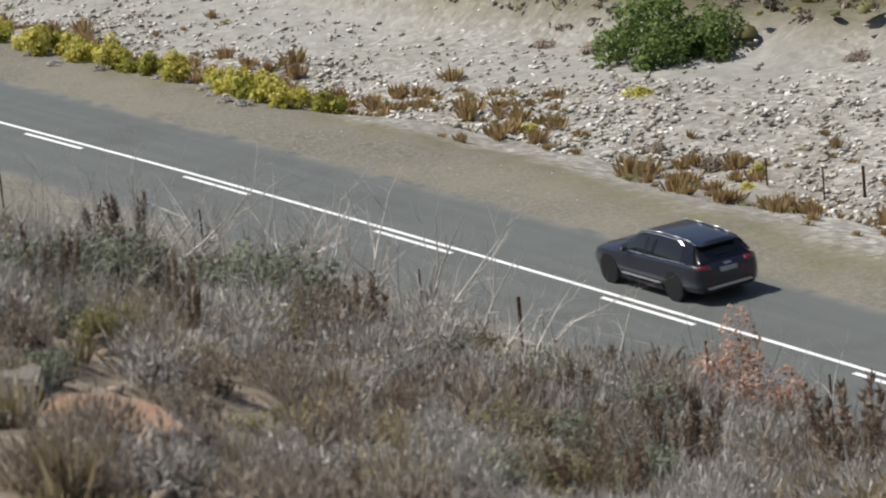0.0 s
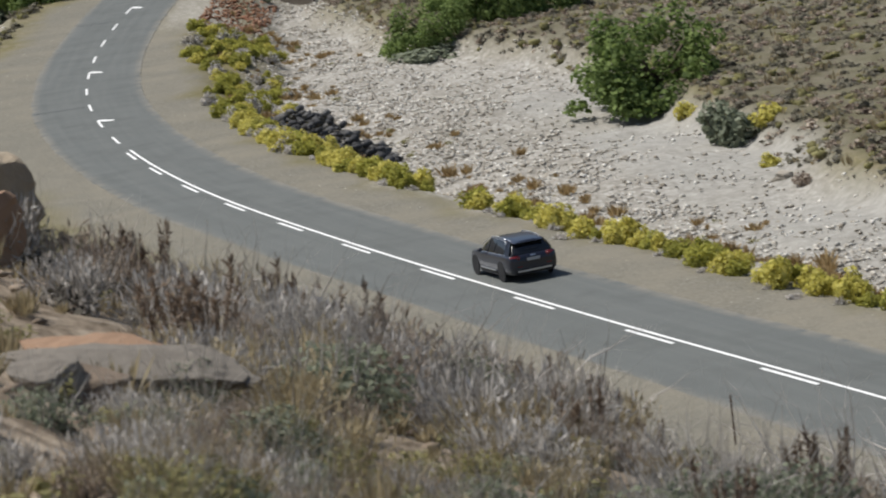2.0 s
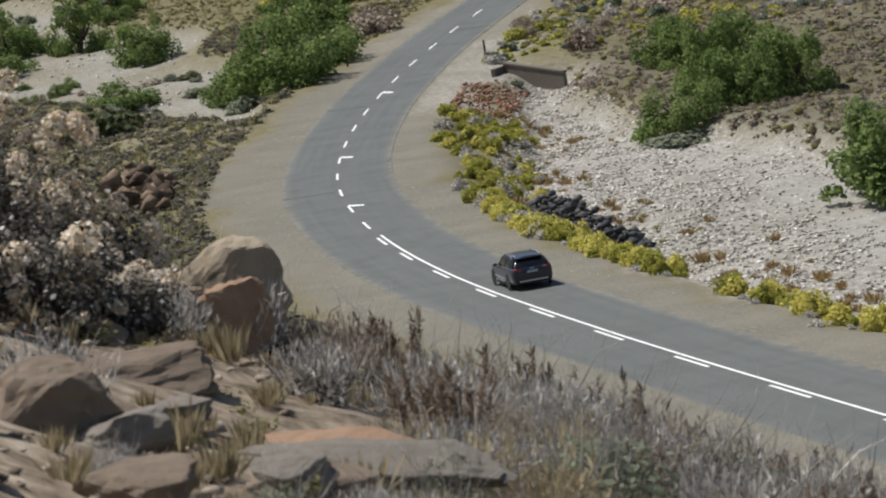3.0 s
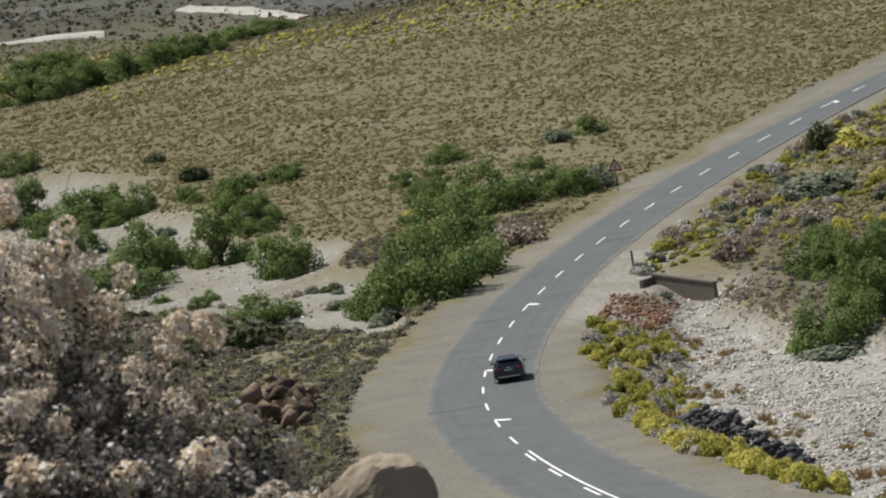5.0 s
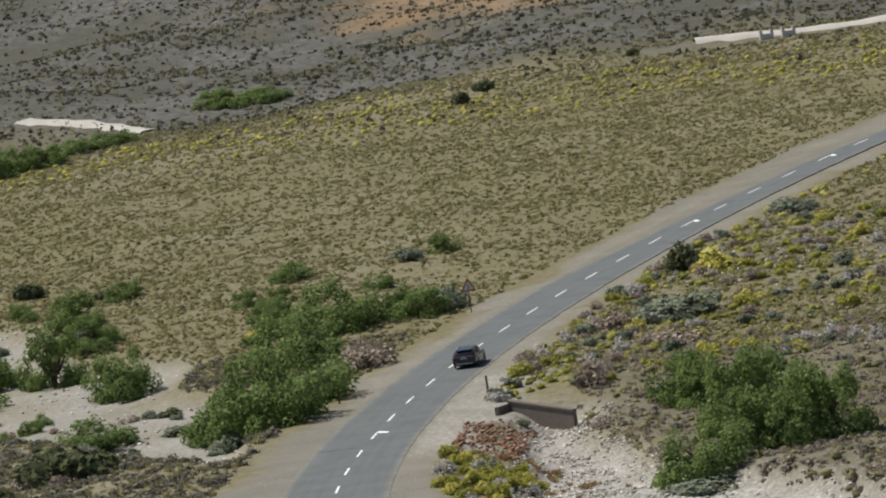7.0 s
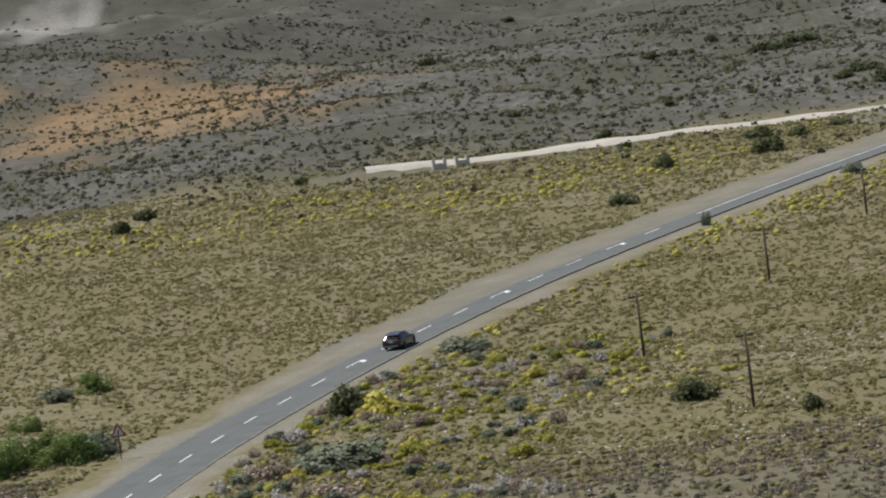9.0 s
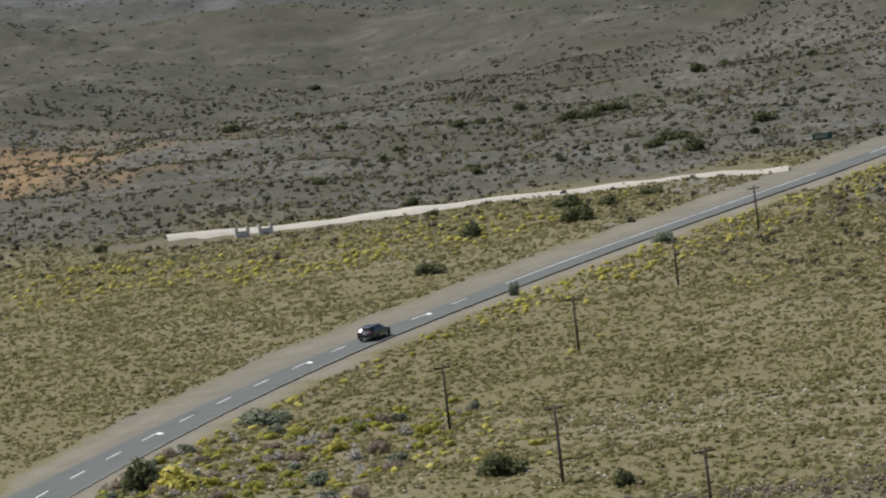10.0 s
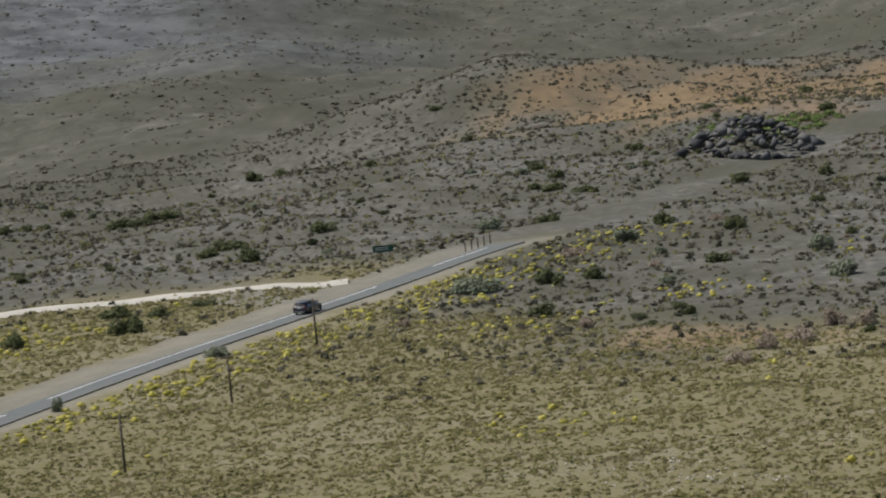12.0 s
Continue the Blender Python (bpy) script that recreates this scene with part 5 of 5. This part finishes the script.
def marker_post(x, y, tall):
    bm = bmesh.new()
    box(bm, (0.17, 0.09, tall), pose(0, 0, tall / 2 - 0.1), 0.02)
    ob = tagged(new("marker_post", bm_mesh("marker_post", bm, POLEWOOD)), "short dark marker post on the gravel shoulder", "post", "roadside marker posts")
    bm = bmesh.new()
    box(bm, (0.12, 0.012, 0.16), pose(0, -0.052, tall - 0.3), 0)
    part("reflector", bm_mesh("reflector", bm, SIGN_RED), ob, "red reflector")
    ob.matrix_world = pose(x, y, ground_z(x, y))


def build_culvert():
    """The concrete headwall where the river bed passes under the road."""
    culvert = tagged(new("culvert"), "brown concrete culvert headwall beside the road", "culvert")
    a, b = Vector((15.0, 314.0, 0)), Vector((19.35, 309.5, 0))
    base, top = -4.6, -1.34
    way = (b - a).normalized()
    side = Vector((way.y, -way.x, 0))
    bm = bmesh.new()
    v = []
    for p, zt in ((a, top), (b, top - 0.8)):
        for off in (0, 0.4):
            for z in (base, zt):
                v.append(bm.verts.new(p - side * off + Vector((0, 0, z))))
    for q in ((0, 1, 5, 4), (2, 6, 7, 3), (1, 3, 7, 5), (0, 2, 3, 1), (4, 5, 7, 6), (0, 4, 6, 2)):
        bm.faces.new([v[i] for i in q])
    bmesh.ops.recalc_face_normals(bm, faces=bm.faces)
    bmesh.ops.bevel(bm, geom=bm.edges[:], offset=0.03, segments=2, affect="EDGES")
    part("headwall", bm_mesh("headwall", bm, CONCRETE), culvert)
    bm = bmesh.new()
    mid = (a + b) / 2
    turn = math.degrees(math.atan2(way.y, way.x))
    box(bm, ((b - a).length * 1.02, 0.55, 0.16), Matrix.Translation((mid.x - side.x * 0.2, mid.y - side.y * 0.2, top - 0.38)) @ pose(0, 0, 0, 0, 7.3, turn), 0.03)
    part("coping", bm_mesh("coping", bm, CONCRETE), culvert, "pale coping")
    bm = bmesh.new()
    c = a + Vector((-0.9, -1.4, 0))
    w2 = (a - c).normalized()
    box(bm, ((a - c).length, 0.35, 1.9), Matrix.Translation(((a.x + c.x) / 2, (a.y + c.y) / 2, top - 1.1)) @ pose(0, 0, 0, 0, 0, math.degrees(math.atan2(w2.y, w2.x))), 0.03)
    part("wing_wall", bm_mesh("wing_wall", bm, CONCRETE), culvert)


def dirt_track(points, wide, label):
    """A pale graded track lying on the ground."""
    line = spline([(x, y, 0.0) for x, y in points], 2.0)
    v, f = [], []
    for k, p in enumerate(line):
        q = line[min(k + 1, len(line) - 1)] - line[max(k - 1, 0)]
        r = np.array([q[1], -q[0], 0]) / np.hypot(q[0], q[1])
        for u, h in ((-wide / 2 - 1.2, -0.25), (-wide / 2, 0.4), (wide / 2, 0.4), (wide / 2 + 1.2, -0.25)):
            e = p + r * (u + 0.25 * math.sin(k * 1.7 + u))
            v.append((e[0], e[1], ground_z(e[0], e[1]) + h))
        if k:
            i = 4 * k - 4
            f += [(i + j, i + j + 1, i + j + 5, i + j + 4) for j in range(3)]
    tagged(new("dirt_track", mesh_from("dirt_track", v, f, DUST, True)), label, "track", kind="structure")


def gateway(x, y):
    gate = tagged(new("gateway"), "small white farm gateway beside the dirt track", "gate")
    for k in (-2.6, -0.9, 0.9, 2.6):
        bm = bmesh.new()
        box(bm, (0.45, 0.45, 1.5), pose(k, 0, 0.7), 0.03)
        part("pillar", bm_mesh("pillar", bm, SIGN_WHITE), gate)
    for k in (-1.75, 1.75):
        bm = bmesh.new()
        box(bm, (1.3, 0.22, 0.9), pose(k, 0, 0.4), 0.02)
        part("wall", bm_mesh("wall", bm, SIGN_WHITE), gate)
    gate.matrix_world = pose(x, y, ground_z(x, y), 0, 0, 15)


def direction_sign(x, y):
    sign = tagged(new("direction_sign"), "green direction sign on two posts by the road", "road sign")
    for k in (-0.9, 0.9):
        bm = bmesh.new()
        rod(bm, (k, 0.05, -0.3), (k, 0.05, 1.9), 0.05, 0.05, 7)
        part("post", bm_mesh("post", bm, RUST), sign)
    bm = bmesh.new()
    box(bm, (2.9, 0.04, 0.9), pose(0, 0, 1.5), 0.01)
    board = part("board", bm_mesh("board", bm, SIGN_GREEN), sign)
    for z in (1.65, 1.38):
        bm = bmesh.new()
        box(bm, (1.9, 0.006, 0.11), pose(-0.2, -0.024, z), 0)
        part("lettering", bm_mesh("lettering", bm, SIGN_WHITE), board, "pale bar")
    sign.matrix_world = pose(x, y, ground_z(x, y), 0, 0, -12)


for x, y, tall in ((65.4, 407.2, 6.0), (66.6, 364.0, 6.2), (87.0, 453.0, 5.8), (108.3, 498.5, 5.2), (128.4, 539.0, 5.4), (68.5, 322.2, 5.8)):
    wooden_pole(x, y, tall)
fence("wire_fence", [(30.6, 72.6), (29.2, 76.9), (26.7, 83.6), (25.4, 88.0), (22.1, 98.8), (20.4, 102.7), (18.4, 110.0)], 1.5, "rusty post and wire fence along the road")
fence("wire_fence", [(41.2, 105.0), (42.1, 102.5), (42.9, 101.2), (44.5, 97.0)], 1.0, "thin wire fence at the edge of the river bed")
warning_sign(16.5, 389.8)
marker_post(14.4, 329.7, 1.3)
marker_post(3.1, 336.2, 1.0)
build_culvert()
dirt_track([(64, 617.4), (76.6, 616.6), (97.1, 613.3), (120.8, 609.8), (139, 607), (150, 604)], 3.2, "pale dirt track joining the road across the plain")
dirt_track([(-37, 652), (-25.2, 640), (-17, 626)], 2.5, "pale dirt track on the far slope")
dirt_track([(-70, 626), (-62.8, 627.6), (-48.2, 628.5)], 2.2, "pale dirt track on the far slope")
gateway(75.5, 611.5)
direction_sign(162.6, 631.0)
for k in range(5):
    marker_post(169.5 + k * 1.6 + 4.2, 628.0 + k * 2.2, 1.5)


# ---- the car ----
PAINT_GREY = Nodes("car_paint").done((0.011, 0.013, 0.025), 0.30, 0.0, 0.4, 0.6)
CAR_GLASS = Nodes("tinted_glass").done((0.008, 0.009, 0.011), 0.06, 0.0, 0.6)
TRIM = plain_material("black_plastic", (0.010, 0.010, 0.011), (0.02, 0.02, 0.022), 20, 0.6, bump=0)
SILVER = plain_material("brushed_silver", (0.55, 0.56, 0.58), (0.68, 0.69, 0.70), 20, 0.3, 0.9, 0.5, 0)
RIM = plain_material("wheel_alloy", (0.30, 0.30, 0.305), (0.42, 0.42, 0.425), 20, 0.4, 0.2, 0.5, 0)
TYRE = plain_material("tyre_rubber", (0.012, 0.012, 0.012), (0.025, 0.025, 0.025), 30, 0.85, bump=0.003)
RED_LAMP = plain_material("red_lamp", (0.14, 0.008, 0.008), (0.20, 0.012, 0.012), 30, 0.15, 0, 0.6, 0, 0.8)
PLATE = plain_material("plate_white", (0.34, 0.34, 0.34), (0.42, 0.42, 0.42), 30, 0.5, bump=0)


def loft(stations, ring, cap=True):
    """A skin over cross-sections along y. ring(station) gives the right half from the bottom up."""
    bm = bmesh.new()
    rows = []
    for st in stations:
        half = ring(st)
        full = half + [(-x, z) for x, z in half[::-1] if abs(x) > 1e-6]
        rows.append([bm.verts.new((x, st[0], z)) for x, z in full])
    for a, b in zip(rows, rows[1:]):
        for i in range(len(a)):
            bm.faces.new((a[i], a[(i + 1) % len(a)], b[(i + 1) % len(a)], b[i]))
    if cap:
        bm.faces.new(rows[0][::-1])
        bm.faces.new(rows[-1])
    bmesh.ops.recalc_face_normals(bm, faces=bm.faces)
    return bm


def body_ring(st):
    y, w, low, belt, top = st
    return [(0, low), (0.78 * w, low), (0.95 * w, low + 0.07), (w * 0.99, low + 0.22), (w, (low + belt) / 2 + 0.05), (0.985 * w, belt - 0.12), (0.955 * w, belt - 0.03), (0.90 * w, belt), (0.5 * w, top), (0, top + 0.01)]


def cabin_ring(st):
    y, low, top, wl, wt = st
    return [(0, low), (wl, low), (wl * 0.995, low + (top - low) * 0.1), (wl + (wt - wl) * 0.55, low + (top - low) * 0.55), (wt * 1.02, low + (top - low) * 0.9), (wt * 0.93, low + (top - low) * 0.98), (0.5 * wt, top), (0, top + 0.012)]


BODY = [(-2.53, 0.74, 0.46, 0.80, 0.80), (-2.51, 0.86, 0.38, 0.92, 0.92), (-2.46, 0.93, 0.33, 1.02, 1.03), (-2.36, 0.965, 0.30, 1.08, 1.09), (-2.0, 0.985, 0.26, 1.09, 1.09), (-1.4, 0.99, 0.24, 1.07, 1.07), (-0.4, 0.985, 0.23, 1.04, 1.04), (0.7, 0.985, 0.23, 1.01, 1.02), (1.2, 0.985, 0.24, 1.0, 1.06), (1.7, 0.975, 0.25, 0.97, 1.03), (2.1, 0.94, 0.26, 0.91, 0.96), (2.36, 0.87, 0.29, 0.82, 0.86), (2.48, 0.76, 0.34, 0.70, 0.73), (2.52, 0.64, 0.40, 0.58, 0.60)]
CABIN = [(1.22, 1.0, 1.035, 0.84, 0.78), (0.86, 1.0, 1.30, 0.88, 0.72), (0.42, 1.01, 1.58, 0.90, 0.66), (0.1, 1.02, 1.665, 0.905, 0.655), (-0.6, 1.03, 1.70, 0.91, 0.655), (-1.4, 1.05, 1.675, 0.905, 0.645), (-1.95, 1.07, 1.62, 0.89, 0.625), (-2.12, 1.07, 1.45, 0.88, 0.67), (-2.34, 1.075, 1.16, 0.86, 0.76), (-2.40, 1.075, 1.09, 0.85, 0.82)]
ROOF = [(0.44, 1.58, 1.60, 0.655, 0.64), (0.1, 1.645, 1.675, 0.665, 0.645), (-0.6, 1.675, 1.712, 0.668, 0.645), (-1.4, 1.65, 1.687, 0.66, 0.635), (-1.95, 1.595, 1.635, 0.64, 0.615), (-2.16, 1.565, 1.60, 0.61, 0.59)]


def tube(points, r, sides=6):
    bm = bmesh.new()
    for a, b in zip(points, points[1:]):
        rod(bm, a, b, r, r, sides)
    return bm


def wheel_mesh():
    bm = bmesh.new()
    bmesh.ops.create_cone(bm, cap_ends=True, segments=32, radius1=0.372, radius2=0.372, depth=0.27, matrix=pose(0, 0, 0, 0, 90, 0))
    edges = [e for e in bm.edges if abs(e.verts[0].co.x - e.verts[1].co.x) < 1e-5]
    bmesh.ops.bevel(bm, geom=edges, offset=0.035, segments=3, affect="EDGES")
    return bm_mesh("tyre", bm, TYRE, True)


def rim_mesh():
    bm = bmesh.new()
    bmesh.ops.create_cone(bm, cap_ends=True, segments=28, radius1=0.27, radius2=0.27, depth=0.012, matrix=pose(0, 0, 0, 0, 90, 0))
    for k in range(5):
        a = k * 1.2566
        for d in (-0.13, 0.13):
            box(bm, (0.03, 0.035, 0.2), pose(0.012, 0, 0) @ Matrix.Rotation(a + d, 4, "X") @ pose(0, 0, 0.155), 0.006)
    rod(bm, (0, 0, 0), (0.035, 0, 0), 0.06, 0.05, 12)
    return bm


def build_car():
    car = tagged(new("car"), "dark grey estate car with silver roof rails driving away", "car")
    body = part("body", bm_mesh("body", loft(BODY, body_ring), PAINT_GREY, True), car)
    part("cabin_glass", bm_mesh("cabin_glass", loft(CABIN, cabin_ring), CAR_GLASS, True), car, "dark tinted windows")
    part("roof", bm_mesh("roof", loft(ROOF, lambda st: [(0, st[1]), (st[3], st[1]), (st[3], (st[1] + st[2]) / 2), (st[4], st[2] - 0.008), (0.5 * st[4], st[2]), (0, st[2] + 0.008)]), PAINT_GREY, True), car)
    for s in (-1, 1):
        rail = [(s * 0.62, 0.25, 1.655), (s * 0.63, 0.1, 1.70), (s * 0.625, -0.7, 1.735), (s * 0.61, -1.5, 1.705), (s * 0.60, -1.85, 1.655)]
        part("roof_rail", bm_mesh("roof_rail", tube(rail, 0.021), SILVER, True), car, "silver rail")
        part("window_trim", bm_mesh("window_trim", tube([(s * 0.885, 1.0, 1.02), (s * 0.915, 0.4, 1.03), (s * 0.92, -0.6, 1.045), (s * 0.915, -1.9, 1.08)], 0.011, 5), SILVER), car, "silver strip")
        part("window_trim", bm_mesh("window_trim", tube([(s * 0.80, 0.86, 1.33), (s * 0.685, 0.42, 1.575), (s * 0.675, 0.1, 1.645), (s * 0.675, -0.6, 1.675), (s * 0.665, -1.4, 1.645), (s * 0.72, -1.75, 1.45), (s * 0.9, -1.95, 1.10)], 0.012, 5), SILVER), car, "silver strip")
        bm = bmesh.new()
        q = [bm.verts.new(p) for p in ((s * 0.925, -1.72, 1.09), (s * 0.905, -2.28, 1.10), (s * 0.77, -2.13, 1.42), (s * 0.655, -2.02, 1.605), (s * 0.672, -1.62, 1.64), (s * 0.80, -1.68, 1.36))]
        face = bm.faces.new(q if s > 0 else q[::-1])
        bmesh.ops.solidify(bm, geom=[face], thickness=0.02)
        part("rear_pillar", bm_mesh("rear_pillar", bm, PAINT_GREY), car)
        bm = bmesh.new()
        box(bm, (0.03, 0.06, 0.60), pose(s * 0.935, -0.22, 1.33, 0, s * -22, 0), 0.008)
        part("door_pillar", bm_mesh("door_pillar", bm, TRIM), car, "black pillar")
        bm = bmesh.new()
        box(bm, (0.24, 0.16, 0.15), pose(s * 1.04, 0.72, 1.09, 0, 0, s * -8), 0.05)
        part("mirror", bm_mesh("mirror", bm, PAINT_GREY, True), car)
        bm = bmesh.new()
        box(bm, (0.03, 1.75, 0.05), pose(s * 0.985, 0.1, 0.40), 0.01)
        part("sill_trim", bm_mesh("sill_trim", bm, SILVER), car, "silver strip")
        bm = bmesh.new()
        box(bm, (0.04, 1.95, 0.13), pose(s * 0.955, 0.1, 0.285), 0.02)
        part("sill", bm_mesh("sill", bm, TRIM), car, "black sill")
        bm = bmesh.new()
        box(bm, (0.40, 0.14, 0.19), pose(s * 0.72, -2.43, 0.955, 8, 0, s * 14), 0.03)
        part("tail_lamp", bm_mesh("tail_lamp", bm, RED_LAMP, True), car, "red lamp")
        bm = bmesh.new()
        box(bm, (0.30, 0.10, 0.10), pose(s * 0.68, 2.36, 0.76, 0, 0, s * -22), 0.02)
        part("head_lamp", bm_mesh("head_lamp", bm, CAR_GLASS), car, "clear lamp")
        bm = bmesh.new()
        box(bm, (0.20, 0.05, 0.035), pose(s * 0.60, -2.535, 0.62, 0, 0, 0), 0.008)
        part("reflector", bm_mesh("reflector", bm, RED_LAMP), car, "red reflector")
        for y in (1.60, -1.39):
            bm = bmesh.new()
            bmesh.ops.create_cone(bm, cap_ends=True, segments=30, radius1=0.41, radius2=0.41, depth=0.03, matrix=pose(s * 0.978, y, 0.39, 0, 90, 0))
            part("wheel_arch", bm_mesh("wheel_arch", bm, TRIM), car, "black arch")
            wheel = part("wheel", wheel_mesh(), car, m=pose(s * 0.868, y, 0.372))
            part("rim", bm_mesh("rim", rim_mesh(), RIM), wheel, "dark grey spokes", pose(s * 0.137, 0, 0, 0, 0, 0 if s > 0 else 180))
    bm = bmesh.new()
    box(bm, (1.62, 0.10, 0.20), pose(0, -2.47, 0.40), 0.04)
    part("rear_bumper", bm_mesh("rear_bumper", bm, TRIM), car, "black lower bumper")
    bm = bmesh.new()
    box(bm, (1.38, 0.05, 0.055), pose(0, -2.535, 0.44), 0.012)
    part("bumper_trim", bm_mesh("bumper_trim", bm, SILVER), car, "silver strip")
    bm = bmesh.new()
    box(bm, (0.52, 0.02, 0.115), pose(0, -2.532, 0.86, -8), 0.004)
    part("number_plate", bm_mesh("number_plate", bm, PLATE), car, "pale plate")
    bm = bmesh.new()
    box(bm, (0.22, 0.02, 0.05), pose(0, -2.487, 1.0, -14), 0.008)
    part("badge", bm_mesh("badge", bm, SILVER), car, "silver badge")
    bm = bmesh.new()
    box(bm, (1.22, 0.22, 0.03), pose(0, -2.10, 1.592, 12), 0.012)
    part("spoiler", bm_mesh("spoiler", bm, PAINT_GREY), car)
    bm = bmesh.new()
    box(bm, (0.50, 0.012, 0.022), pose(0.02, -2.30, 1.27, -28, 0, 0) @ pose(0, -0.02, 0), 0.003)
    part("rear_wiper", bm_mesh("rear_wiper", bm, TRIM), car)
    # a low roofline over the waist
    for ob in car.children:
        if not ob.name.startswith("wheel"):
            for v in ob.data.vertices:
                v.co.z -= 0.15 * max(0.0, v.co.z - 0.95)
    return car


CAR = build_car()


# ---- what moves ----
CAR_WAY = [(0.0, 24.6), (0.5, 39.6), (1.0, 54.3), (1.5, 70.3), (2.0, 87.5), (2.5, 105.5), (3.0, 124.5), (3.5, 142.9), (4.0, 161.8), (4.5, 181.3), (5.0, 201.6), (5.5, 222.4), (6.0, 245.4), (6.5, 268.9), (7.0, 292.6), (7.5, 316.6), (8.0, 340.9), (8.5, 365.6), (9.0, 390.6), (9.5, 416.0), (10.0, 441.2), (10.5, 467.0), (11.0, 493.5), (11.5, 521.1), (12.0, 550.1)]


def motions():
    rows = []
    for t, s in CAR_WAY:
        p, q, r = along(s)
        p = p + r * 1.75
        up = np.cross(r, q)
        m = Matrix((r, q, up)).transposed().to_4x4()
        m.translation = Vector(p) + Vector((0, 0, 0.002))
        rows.append((t, m))
    walk(CAR, rows)
    for wheel in [ob for ob in CAR.children if ob.name.startswith("wheel") and not ob.name.startswith("wheel_arch")]:
        hub = Matrix.Translation(wheel.matrix_local.translation)
        walk(wheel, [(0.1 * k, hub @ Matrix.Rotation(radians(-80 * k), 4, "X")) for k in range(121)])


motions()
